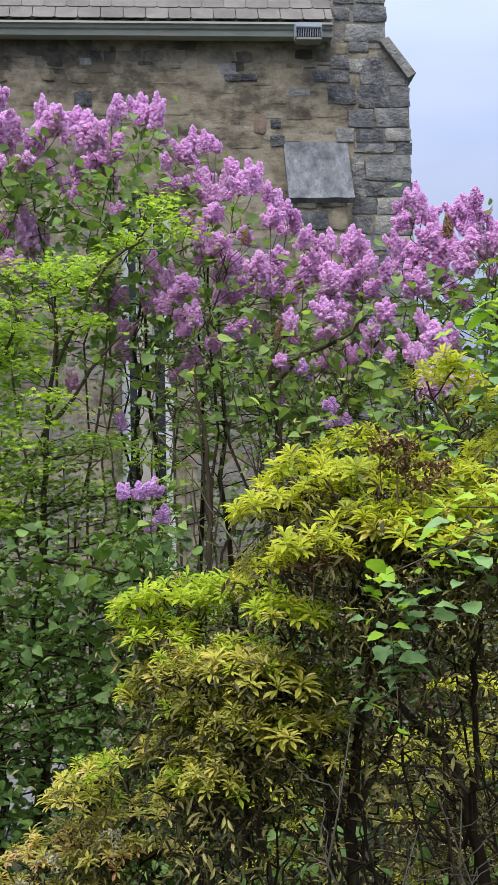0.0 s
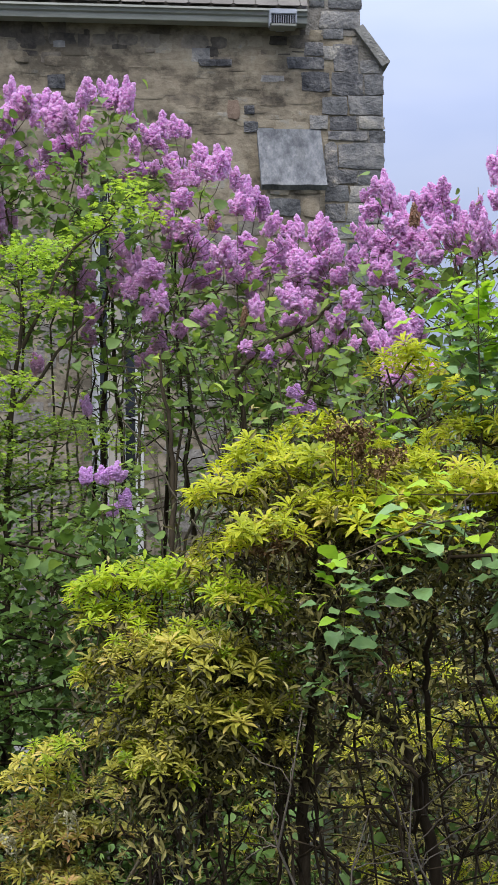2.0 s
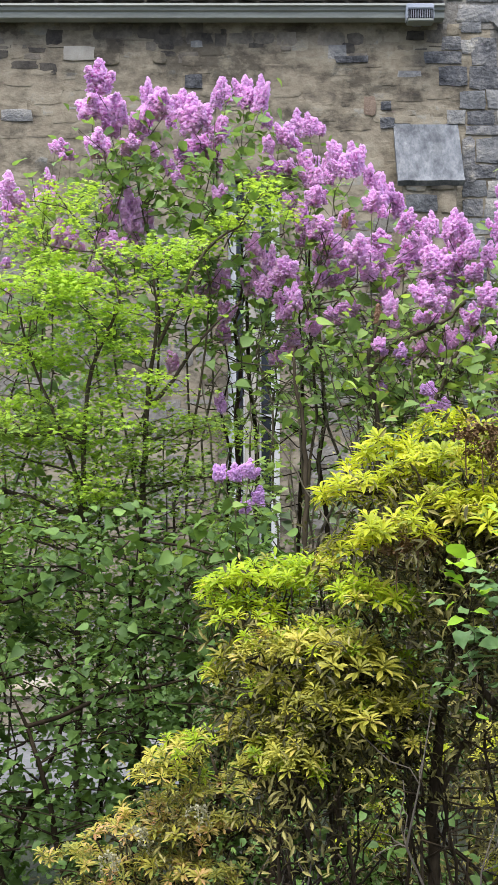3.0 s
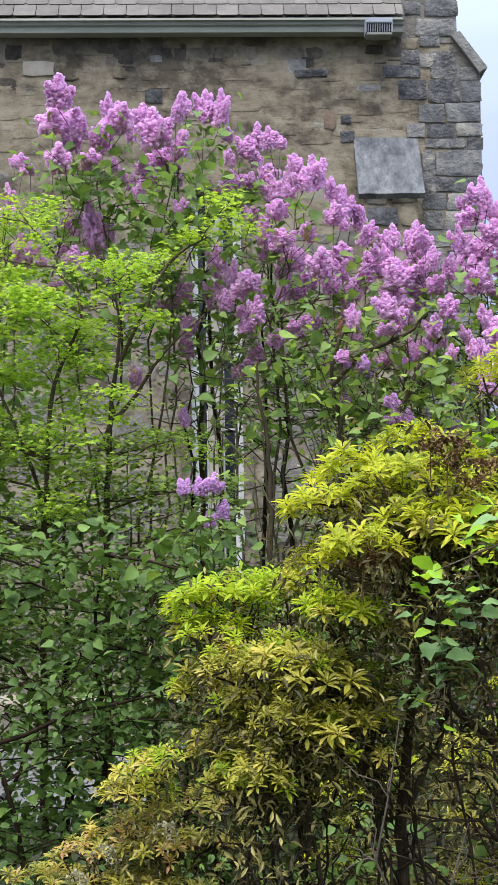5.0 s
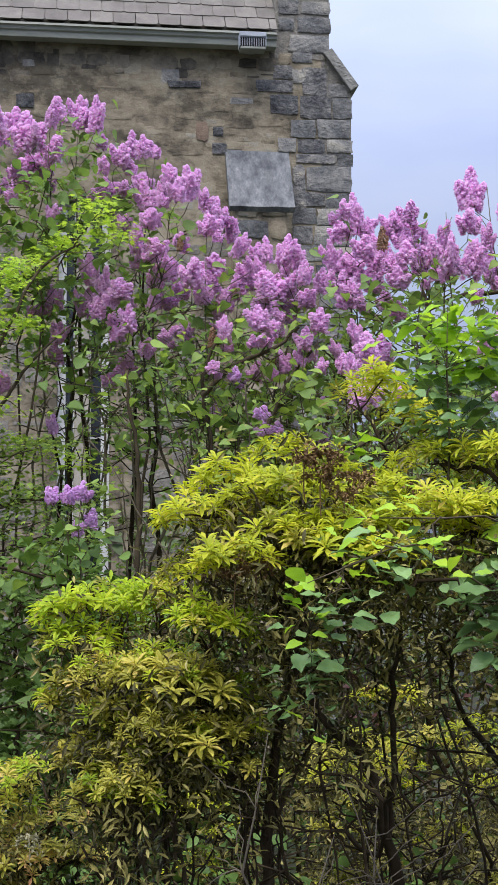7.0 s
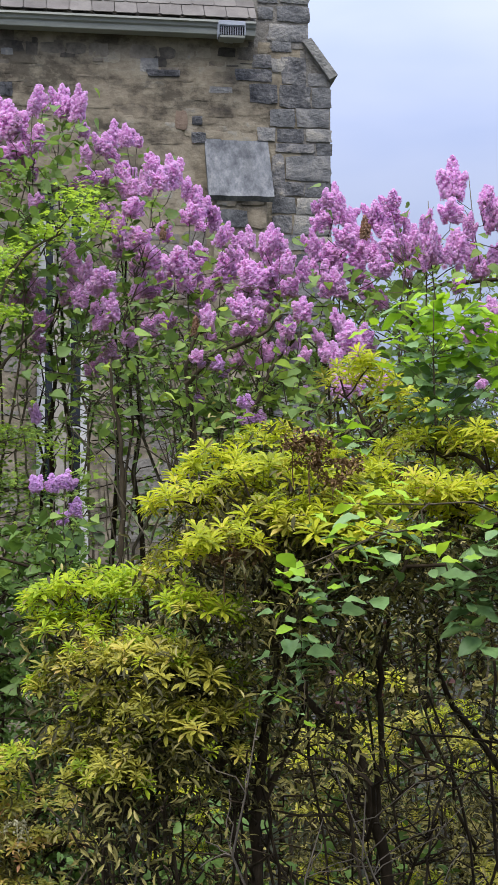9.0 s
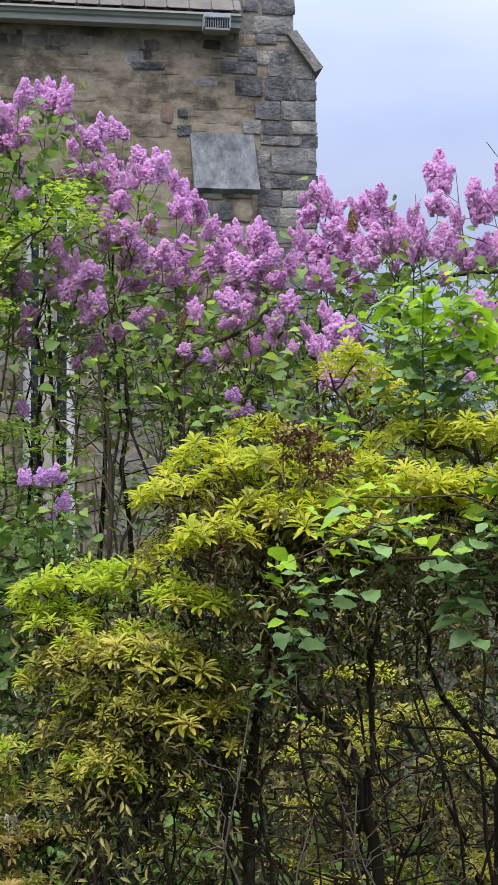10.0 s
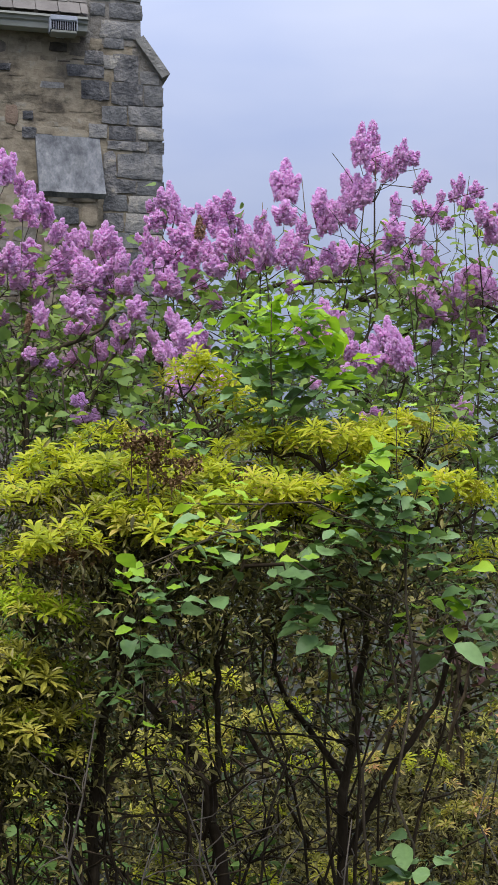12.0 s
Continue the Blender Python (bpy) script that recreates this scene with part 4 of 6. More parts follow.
HEADS_F = [(-0.08, 5.77, 1.92, 0.074, 1.35), (-0.02, 5.79, 1.92, 0.074, 1.35), (0.03, 5.80, 1.93, 0.081, 1.35), (0.07, 5.82, 1.82, 0.083, 1.35), (0.02, 5.79, 1.79, 0.067, 1.35)]
HEADS_G = [(1.29, 6.47, 2.66, 0.14, 0.8), (1.28, 6.25, 2.56, 0.14, 1.5), (1.36, 6.43, 2.60, 0.12, 1.3), (1.20, 6.18, 2.47, 0.13, 0.8), (1.20, 6.09, 2.34, 0.14, 1.1), (1.29, 6.28, 2.37, 0.11, 1.5), (1.34, 6.45, 2.53, 0.08, 1.5), (1.39, 6.08, 2.37, 0.08, 1.5), (1.99, 6.43, 2.73, 0.13, 1.0), (2.07, 6.51, 2.68, 0.14, 1.0), (1.97, 6.44, 2.63, 0.13, 1.5), (2.04, 6.45, 2.62, 0.11, 1.5), (1.76, 5.98, 2.59, 0.09, 1.7)]
HEADS_G2 = [(2.23, 6.24, 2.58, 0.17, 0.9), (2.22, 6.37, 2.54, 0.17, 1.0), (2.18, 5.91, 2.46, 0.20, 0.8), (2.18, 6.03, 2.48, 0.13, 1.5), (2.04, 6.03, 2.45, 0.15, 1.1), (2.03, 6.18, 2.54, 0.10, 1.4), (1.98, 6.12, 2.43, 0.08, 1.5), (2.06, 6.15, 2.25, 0.06, 1.7), (2.18, 6.32, 2.28, 0.06, 1.7), (1.76, 5.88, 2.36, 0.06, 1.5)]
lilac_bush("tall lilac with pink-purple heads before the church wall", (-0.45, 7.3), HEADS_A + HEADS_A2, 8, 2300, 11, low=2.55, fine=2)
lilac_bush("lilac with upright mauve heads among lime-green leaves", (-1.3, 7.2), HEADS_L, 5, 1000, 18, low=1.9)
lilac_bush("dense purple-flowering lilac with bare crooked stems", (0.35, 7.0), HEADS_B, 6, 480, 12, low=2.3, side=0.7, canes=10, fine=5)
lilac_bush("purple-flowering lilac on crooked leafy branches", (0.75, 6.9), HEADS_B2, 5, 480, 19, low=2.2, side=0.7, canes=11, fine=5)
third = lilac_bush("lilac with crowded mauve heads over grey stems", (1.4, 6.9), HEADS_C, 6, 480, 13, low=2.3, side=0.7, canes=8)
lilac_bush("open lilac with small mauve heads on arching branches", (0.95, 6.6), HEADS_C2, 6, 800, 20, low=1.9, canes=11, fine=5, limbs=([(0.61, 1.40), (0.63, 1.78), (0.61, 2.03), (0.60, 2.26), (0.58, 2.40), (0.57, 2.52), (0.61, 2.63), (0.68, 2.73)], [(0.58, 2.43), (0.66, 2.53), (0.75, 2.59), (0.91, 2.66), (1.01, 2.75)], [(0.73, 1.53), (0.76, 1.90), (0.85, 2.26), (0.90, 2.37), (0.98, 2.54), (1.10, 2.68)], [(0.28, 1.66), (0.29, 1.91), (0.28, 2.16), (0.25, 2.36), (0.23, 2.54)]))
brown = PANICLES[2].copy()
brown.materials[0] = M_FADED
for bx, bz, bl in ((1.41, 3.13, 0.12), (0.62, 2.66, 0.1), (0.47, 3.1, 0.07)):
    faded = new("flower_head", brown)
    faded["label"] = "faded brown flower head"
    faded.parent = third
    faded.matrix_parent_inverse = Matrix.Translation((-1.4, -6.9, -ground_z(6.9)))
    faded.matrix_basis = Matrix.LocRotScale((bx, 6.55, bz), None, (bl * 0.8, bl * 0.8, bl))
lilac_bush("tall lilac with pink heads standing against the sky", (2.1, 6.7), HEADS_D, 7, 560, 14, bare=14, leafy=3.2, wob=0.05)
lilac_bush("lilac with loose pink heads and open twigs", (2.6, 7.1), HEADS_E, 5, 750, 15, bare=8, leafy=3.3, wob=0.05)
lilac_bush("lilac with scattered pink heads beside open sky", (3.05, 7.2), HEADS_E2, 5, 800, 21, bare=4, leafy=3.4, wob=0.05)
lilac_bush("low lilac sucker with a few mauve heads", (0.05, 5.75), HEADS_F, 2, 110, 16, low=0.7, side=0.0)
lilac_bush("lilac with full pink heads on low outer branches", (1.6, 6.3), HEADS_G, 4, 260, 17, low=1.8)
lilac_bush("lilac with one large pink truss of heads", (2.2, 6.2), HEADS_G2, 4, 260, 22, low=1.8)


def lime_tree():
    """Young tree with flat tiers of lime-green lobed leaves."""
    rnd = random.Random(21)
    cx, cy = -0.42, 6.75
    t = thing("young_maple_tree", "young tree with flat tiers of lime-green leaves", "tree", (cx, cy, ground_z(cy)))
    inv = Matrix.Translation((-cx, -cy, -ground_z(cy)))
    sprays = [(0.11, 3.21, 0.10, 1.2), (-0.05, 3.20, 0.08, 1.0), (-0.18, 3.10, 0.08, 1.0), (-0.30, 3.02, 0.10, 1.2), (-0.54, 2.97, 0.07, 0.8), (-0.43, 2.88, 0.11, 1.0), (0.04, 3.34, 0.04, 0.4), (0.12, 3.29, 0.05, 0.5), (-0.71, 2.87, 0.08, 1.3), (-0.75, 2.76, 0.09, 1.4), (-0.68, 2.64, 0.10, 1.3), (-0.76, 2.54, 0.09, 1.0), (-0.63, 2.46, 0.08, 0.8), (-0.53, 2.37, 0.20, 2.4), (-0.40, 2.40, 0.08, 0.8), (-0.21, 2.75, 0.07, 0.8), (-0.17, 2.16, 0.19, 1.6), (-0.68, 2.13, 0.11, 1.2), (-0.55, 2.02, 0.15, 1.2), (-0.73, 1.97, 0.10, 0.8)]
    sprays += [(-0.75, 3.32, 0.06, 0.8), (-0.75, 3.16, 0.06, 0.8), (-0.48, 2.25, 0.09, 0.7), (-0.31, 2.28, 0.07, 0.4), (-0.63, 2.28, 0.10, 1.0), (-0.86, 2.90, 0.10, 1.4), (-0.94, 2.72, 0.13, 1.5), (-0.89, 3.03, 0.10, 1.2), (-0.99, 3.11, 0.12, 1.3), (-1.06, 2.87, 0.12, 1.5), (-0.94, 2.54, 0.13, 1.4), (-1.01, 2.36, 0.13, 1.4), (-0.83, 2.20, 0.12, 1.0), (-1.03, 2.10, 0.13, 1.0), (-0.63, 2.79, 0.09, 1.0), (-0.57, 2.69, 0.09, 0.8), (-0.52, 2.59, 0.08, 0.6), (-0.34, 2.95, 0.07, 0.6), (-1.03, 3.30, 0.09, 1.0), (-0.90, 3.36, 0.07, 0.8)]
    sprays += [(rnd.uniform(-1.6, -0.5), rnd.uniform(1.6, 2.9), 0.12, 0.7) for _ in range(34)]
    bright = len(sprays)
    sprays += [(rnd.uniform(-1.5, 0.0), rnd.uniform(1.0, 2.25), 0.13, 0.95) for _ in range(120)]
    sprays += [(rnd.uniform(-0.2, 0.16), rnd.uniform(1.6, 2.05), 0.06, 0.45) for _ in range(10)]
    tips = [Vector((x, cy + rnd.uniform(-0.25, 0.25), z)) for x, z, *_ in sprays]
    chains = []
    stems = ([[(-0.45, 0.2), (-0.46, 1.1), (-0.46, 1.66), (-0.45, 2.07), (-0.44, 2.33), (-0.40, 2.59), (-0.40, 2.79), (-0.43, 3.05)], [(-0.44, 2.31), (-0.34, 2.39), (-0.24, 2.56), (-0.14, 2.67), (0.0, 2.80)], [(-0.40, 2.59), (-0.30, 2.79), (-0.17, 3.05), (0.02, 3.18)]],
             [[(-0.75, 0.2), (-0.75, 1.04), (-0.74, 1.79), (-0.72, 2.38), (-0.63, 2.64), (-0.55, 2.80)], [(-0.74, 1.75), (-0.81, 2.1), (-0.98, 2.5), (-1.05, 2.8)]])
    for group, side in zip(stems, ([p for p in tips if p.x > -0.55], [p for p in tips if p.x <= -0.55])):
        limbs = [limb([(x, cy + 0.04 * k, z) for x, z in ([(row[0][0], -0.16)] if k == 0 else []) + row], 0.024 if k == 0 else 0.011, 0.004, rnd) for k, row in enumerate(group)]
        ch = grow(limbs[0][0][0], side, rnd, 0.0024, 0.5, 0.025, 0.5, limbs, 0.4, 0.07)
        raw("trunk", *chains_mesh(ch), M_BARK_M, t).matrix_parent_inverse = inv
    # sunlit sprays take the lime colour, lower ones the copy darkened for shade
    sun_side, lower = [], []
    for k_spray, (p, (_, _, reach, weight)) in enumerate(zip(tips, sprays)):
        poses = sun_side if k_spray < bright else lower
        for k in range(3):
            c = p + Vector((rnd.uniform(-0.6, 0.6) * reach, rnd.gauss(0, 0.1), rnd.gauss(0, 0.025)))
            tilt = rnd.uniform(-0.22, 0.22)
            for _ in range(int((66 if k_spray < bright else 38) * weight)):
                dx = rnd.gauss(0, 0.75) * reach
                q = c + Vector((dx, rnd.gauss(0, 0.09), tilt * dx - abs(dx) * 0.15 + rnd.gauss(0, 0.012)))
                a = rnd.uniform(0, 6.28)
                poses.append(leaf_pose(q, Vector((math.cos(a), math.sin(a), rnd.uniform(-0.5, 0.1))), Vector((rnd.gauss(0, 0.35), rnd.gauss(-0.2, 0.35), 1)), rnd.uniform(0.017, 0.037)))
    for name, poses, mat, label in (("crown", sun_side, M_LIME, "lime-green lobed leaves in flat tiers"), ("lower_foliage", lower, M_MAPLE_SHADED, "mid-green lobed leaves on thin lower twigs")):
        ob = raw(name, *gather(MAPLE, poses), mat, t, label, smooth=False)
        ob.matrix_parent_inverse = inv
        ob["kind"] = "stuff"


lime_tree()


def broadleaf_thicket(name, label, category, centre, size, n_tips, leaves, seed, leaf=0.09, mat=None, shape=None, low=0.05, zbias=1.0):
    """Leafy suckers that fill a low volume."""
    rnd = random.Random(seed)
    cx, cy = centre
    g = ground_z(cy)
    t = thing(name, label, category, (cx, cy, g))
    inv = Matrix.Translation((-cx, -cy, -g))
    every = []
    for s in range(4):
        b = Vector((cx + (s / 3 - 0.5) * size[0] * 1.3, cy + rnd.uniform(-0.2, 0.2), g - 0.03))
        tips = []
        for _ in range(n_tips // 4):
            tips.append(Vector((b.x + rnd.gauss(0, size[0] * 0.33), cy + rnd.gauss(0, size[1] * 0.5), g + low + size[2] * rnd.random() ** zbias)))
        ch = grow(b, tips, rnd, 0.003, 0.6, 0.015)
        every += ch
        raw("stem", *chains_mesh(ch), M_BARK_P, t).matrix_parent_inverse = inv
    ob = raw("foliage", *gather(shape or HEART, foliage_on(every, leaves, rnd, leaf, g + low, late=0.1, jitter=0.07)), mat or M_LEAF_LOW, t)
    ob.matrix_parent_inverse = inv
    ob["kind"] = "stuff"
    return t


broadleaf_thicket("broadleaf_shrub", "dense low shrub with broad heart-shaped green leaves", "shrub", (-0.7, 6.1), (1.15, 0.5, 1.92), 130, 4400, 31, 0.066)
broadleaf_thicket("broadleaf_shrub", "dense green suckers beside the young tree", "shrub", (-1.6, 6.5), (0.7, 0.4, 1.7), 80, 1700, 43, 0.07)
broadleaf_thicket("broadleaf_shrub", "fine-leaved green undergrowth behind the young tree", "shrub", (-1.05, 7.9), (1.3, 0.4, 2.2), 140, 9500, 44, 0.05, M_LEAF_LOW, OVATE, 0.1, 0.8)
broadleaf_thicket("broadleaf_shrub", "tangled green undergrowth below the lilacs", "shrub", (0.2, 6.2), (0.7, 0.4, 1.8), 90, 3300, 32, 0.06)
broadleaf_thicket("broadleaf_shrub", "leafy twiggy undergrowth among the lilac stems", "shrub", (0.9, 7.9), (1.5, 0.5, 2.6), 50, 220, 35, 0.06, M_LEAF_L, None, 0.6, 0.8)
broadleaf_thicket("broadleaf_shrub", "leafy twiggy undergrowth among the lilac stems", "shrub", (2.85, 7.9), (1.7, 0.5, 2.9), 140, 6600, 36, 0.06, M_LEAF_L, None, 0.5, 0.65)
broadleaf_thicket("broadleaf_shrub", "tangled olive undergrowth below the lilacs", "shrub", (2.1, 6.1), (1.3, 0.4, 1.9), 84, 4200, 33, 0.055, M_POLD, OVATE)
broadleaf_thicket("broadleaf_shrub", "low green seedlings below the gold shrub", "shrub", (0.9, 4.9), (1.1, 0.3, 0.9), 40, 700, 37, 0.06, M_LEAF_LOW, OVATE)
broadleaf_thicket("broadleaf_shrub", "loose green hedge in the garden behind", "hedge", (3.5, 9.6), (2.7, 0.6, 3.2), 170, 9000, 38, 0.10, M_FAR, OVATE, 0.1, 0.8)
broadleaf_thicket("broadleaf_shrub", "low weeds and seedlings beside the paving", "shrub", (-0.9, 5.9), (1.4, 0.35, 1.45), 120, 6000, 39, 0.045, M_LEAF_LOW, OVATE, 0.05, 1.4)
# dark leaf colour here stands in for shade behind the saplings
broadleaf_thicket("broadleaf_shrub", "tangled olive undergrowth behind the saplings, coloured dark as in shade", "shrub", (2.7, 5.7), (0.9, 0.3, 1.7), 66, 3400, 40, 0.055, M_PSHADE, OVATE)
broadleaf_thicket("broadleaf_shrub", "leafy border planting at the foot of the church", "shrub", (1.5, 10.5), (2.6, 0.5, 1.0), 90, 5000, 41, 0.085, M_LEAF_LOW, OVATE)
broadleaf_thicket("broadleaf_shrub", "tall leafy lilac suckers before the church window", "shrub", (0.22, 7.4), (0.42, 0.3, 2.6), 90, 900, 42, 0.05, M_LEAF_L, None, 1.0)
broadleaf_thicket("copper_shrub", "small shrub with dark copper-purple leaves", "shrub", (1.75, 5.3), (0.7, 0.25, 0.4), 24, 170, 34, 0.045, M_COPPER, OVATE, 1.15)


# ---- gold-leaved evergreen shrubs ----
def whorl(n, size, rise, rnd, young):
    """Leaves of one rosette round a shoot: unit poses about the origin, shoot along z."""
    out = []
    for i in range(n):
        a = i * 2.4 + rnd.uniform(-0.25, 0.25)
        e = rise + (rnd.uniform(-0.3, 0.35) if not young else 0.9 * (i / n) ** 1.3 - 0.25 + rnd.uniform(-0.25, 0.25))
        d = Vector((math.cos(a) * math.cos(e), math.sin(a) * math.cos(e), math.sin(e)))
        up = Vector((-math.cos(a) * math.sin(e), -math.sin(a) * math.sin(e), math.cos(e)))
        s = size * rnd.uniform(0.7, 1.15) * (1 - 0.3 * (i / n) if young else 1)
        out.append(leaf_pose(Vector((math.cos(a), math.sin(a), 0)) * 0.004 + Vector((0, 0, 0.02 * i / n - 0.01)), d, up, s))
    return out


def rosette_mesh(seed, mat):
    rnd = random.Random(seed)
    v, f = gather(BLADE, whorl(rnd.randint(15, 20), 0.046, 0.22, rnd, True))
    o = len(v)
    tube(v, f, [Vector((0, 0, -0.03)), Vector((0.002, 0, -0.015)), Vector((0, 0, 0.005))], [0.0018, 0.0016, 0.0014], 5)
    me = bpy.data.meshes.new("leaf_rosette")
    me.from_pydata(v, [], f)
    me.materials.append(mat)
    return me


ROSETTES = {m.name: [rosette_mesh(70 + i, m) for i in range(8)] for m in (M_PNEW, M_PCOP, M_PLIME, M_PDULL)}


def old_leaves(spots, rnd, size=0.032):
    """Older leaves hung loosely round each spot."""
    poses = []
    for p, axis in spots:
        for _ in range(rnd.randint(6, 10)):
            a = rnd.uniform(0, 6.28)
            d = Vector((math.cos(a), math.sin(a), rnd.uniform(-1.3, 0.6))) + axis * 0.4
            q = Vector(p) + Vector((rnd.gauss(0, 0.028), rnd.gauss(0, 0.028), rnd.gauss(0, 0.028)))
            poses.append(leaf_pose(q, d, Vector((rnd.gauss(0, 0.6), rnd.gauss(-0.2, 0.6), 1)), size * rnd.uniform(0.6, 1.2)))
    return poses


def gold_shrub(label, base, pads, bulk, stems, n_old, seed, droop_n=0, group="", young=M_PNEW, twigs=12, suckers=3, dull=0.0):
    """Evergreen shrub: dark stems, olive old leaves within (bulk), shelves of golden young rosettes (pads: x, y, z, radius, count)."""
    rnd = random.Random(seed)
    bx, by = base
    g = ground_z(by)
    t = thing("gold_leaved_shrub", label, "shrub", (bx, by, g), group)
    inv = Matrix.Translation((-bx, -by, -g))
    tips, olds, tops = [], [], []
    for cx, cy, cz, r, n in pads:
        made = []
        tilt = (rnd.gauss(0, 0.12), rnd.gauss(-0.1, 0.12))
        n = int(n * 1.12)
        for _ in range(n * 30):
            if len(made) >= n:
                break
            a, q = rnd.uniform(0, 2 * math.pi), math.sqrt(rnd.random())
            dx, dy = q * math.cos(a), q * math.sin(a)
            p = Vector((cx + r * dx, cy + r * dy, cz + 0.03 - 0.04 * q * q + r * (tilt[0] * dx + tilt[1] * dy) + rnd.gauss(0, 0.012)))
            if any((p - o).length < 0.03 for o, _ in made):
                continue
            made.append((p, Vector((dx * 0.4 + rnd.gauss(0, 0.12), dy * 0.3 - 0.1 + rnd.gauss(0, 0.12), 1)).normalized()))
        tops += [(p, ax, 0.72 if r < 0.088 else 0.82 if cz < 1.1 else 1.0) for p, ax in made]
        tips += [p - ax * 0.03 for p, ax in made[::5]]
        for _ in range(int(n * 0.7)):
            a, q = rnd.uniform(0, 2 * math.pi), math.sqrt(rnd.random()) * 1.05
            olds.append((Vector((cx + r * q * math.cos(a), cy + r * q * math.sin(a), cz - 0.045 - 0.2 * rnd.random() ** 1.3)), Vector((math.cos(a), math.sin(a) - 0.2, 0.3)).normalized()))
    for _ in range(n_old):
        cx, cy, cz, rx, ry, rz = bulk[0] if rnd.random() < 0.45 else rnd.choice(bulk)
        d = Vector((rnd.gauss(0, 1), rnd.gauss(0, 1), rnd.gauss(0, 1))).normalized() * rnd.uniform(0.4, 1.0)
        olds.append((Vector((cx + rx * d.x, cy + ry * d.y, cz + rz * d.z)), Vector((d.x, d.y - 0.2, 0.4)).normalized()))
    for b, limits in stems:
        mine = [p for p in tips if limits[0] <= p.x < limits[1]]
        mine += [p + Vector((rnd.gauss(0, 0.08), rnd.gauss(0, 0.08), -rnd.uniform(0.1, 0.3))) for p in mine if rnd.random() < 0.4]
        if mine:
            mx, my = sum(p.x for p in mine) / len(mine), sum(p.y for p in mine) / len(mine)
            fx, fy = (b[0][0][0], b[0][0][1]) if isinstance(b, list) else b
            for _ in range(twigs):
                u = rnd.random()
                mine.append(Vector((fx + (mx - fx) * u + rnd.gauss(0, 0.17), fy + (my - fy) * u + rnd.gauss(0, 0.12), g + (cz - g) * (0.3 + 0.5 * u))))
            limbs = [limb(([(p[0][0], p[0][1], g - 0.03)] if k == 0 else []) + p, 0.018 if k == 0 else 0.0105, 0.006, rnd) for k, p in enumerate(b)] if isinstance(b, list) else []
            for _ in range(suckers):
                tip = rnd.choice(mine)
                x0, y0 = fx + rnd.gauss(0, 0.13), fy + rnd.gauss(0, 0.08)
                row = [(x0 + (tip.x - x0) * u ** 1.3 + rnd.gauss(0, 0.018), y0 + (tip.y - y0) * u + rnd.gauss(0, 0.018), g - 0.03 + (tip.z - g) * u) for u in (0.0, 0.22, 0.42, 0.6, 0.78, 0.95)]
                limbs.append(limb(row, rnd.uniform(0.004, 0.008), 0.0025, rnd, 3))
            foot = Vector((fx, fy, g - 0.03))
            ch = grow(foot, mine, rnd, 0.0024, 0.45, 0.03, 0.45, limbs, 0.4, 0.08)
            raw("stem", *chains_mesh(ch, 8), M_BARK_P, t).matrix_parent_inverse = inv
            spots = [q for c in ch for q in c["pts"] if q.z > g + 1.3] or [q for c in ch for q in c["pts"][2:]]
            for _ in range(droop_n // len(stems)):
                q = rnd.choice(spots) + Vector((rnd.gauss(0, 0.06), rnd.gauss(0, 0.06), rnd.gauss(-0.03, 0.06)))
                olds.append((q, Vector((rnd.gauss(0, 0.6), rnd.gauss(-0.2, 0.6), rnd.uniform(0.1, 1))).normalized()))
    # the rest of the old leaves get the shade-darkened colour
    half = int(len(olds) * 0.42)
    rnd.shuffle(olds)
    for nm, some, mat in (("old_foliage", olds[:half], M_POLD), ("inner_foliage", olds[half:], M_PSHADE)):
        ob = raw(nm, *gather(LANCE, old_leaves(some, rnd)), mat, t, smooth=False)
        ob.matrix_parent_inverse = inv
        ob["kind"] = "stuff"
    for p, ax, grown in tops:
        sort = M_PDULL if rnd.random() < (0.12 if p.z > dull else 0.85) else young
        h = new("leaf_rosette", rnd.choice(ROSETTES[sort.name]))
        h.parent = t
        h.matrix_parent_inverse = inv
        s = grown * rnd.uniform(0.75, 1.12)
        h.matrix_basis = Matrix.LocRotScale(p, ax.to_track_quat("Z", "Y") @ Euler((0, 0, rnd.uniform(0, 6.28))).to_quaternion(), (s, s, s))
    return t, inv


# forking trunks of the two tall shrubs: the trunk first, then its limbs
TRUNK_A = [[(0.49, 3.70, 0.81), (0.49, 3.66, 1.09), (0.51, 3.62, 1.31), (0.53, 3.59, 1.47), (0.52, 3.55, 1.60)], [(0.50, 3.69, 1.05), (0.56, 3.67, 1.17), (0.60, 3.63, 1.27), (0.60, 3.60, 1.40)]]
TRUNK_B = [[(0.84, 3.75, 0.78), (0.79, 3.70, 1.02), (0.73, 3.65, 1.20), (0.62, 3.60, 1.30), (0.55, 3.55, 1.41), (0.53, 3.50, 1.53)], [(0.80, 3.72, 0.99), (0.82, 3.70, 1.20), (0.80, 3.65, 1.36), (0.81, 3.60, 1.54)]]
TRUNK_C = [[(1.20, 3.85, 0.73), (1.19, 3.81, 1.02), (1.22, 3.78, 1.27), (1.24, 3.74, 1.49), (1.22, 3.70, 1.68)], [(1.20, 3.82, 1.05), (1.08, 3.80, 1.21), (0.99, 3.75, 1.34), (0.96, 3.70, 1.47)],
           [(1.21, 3.84, 0.86), (1.29, 3.78, 1.06), (1.42, 3.72, 1.27), (1.44, 3.65, 1.45)]]
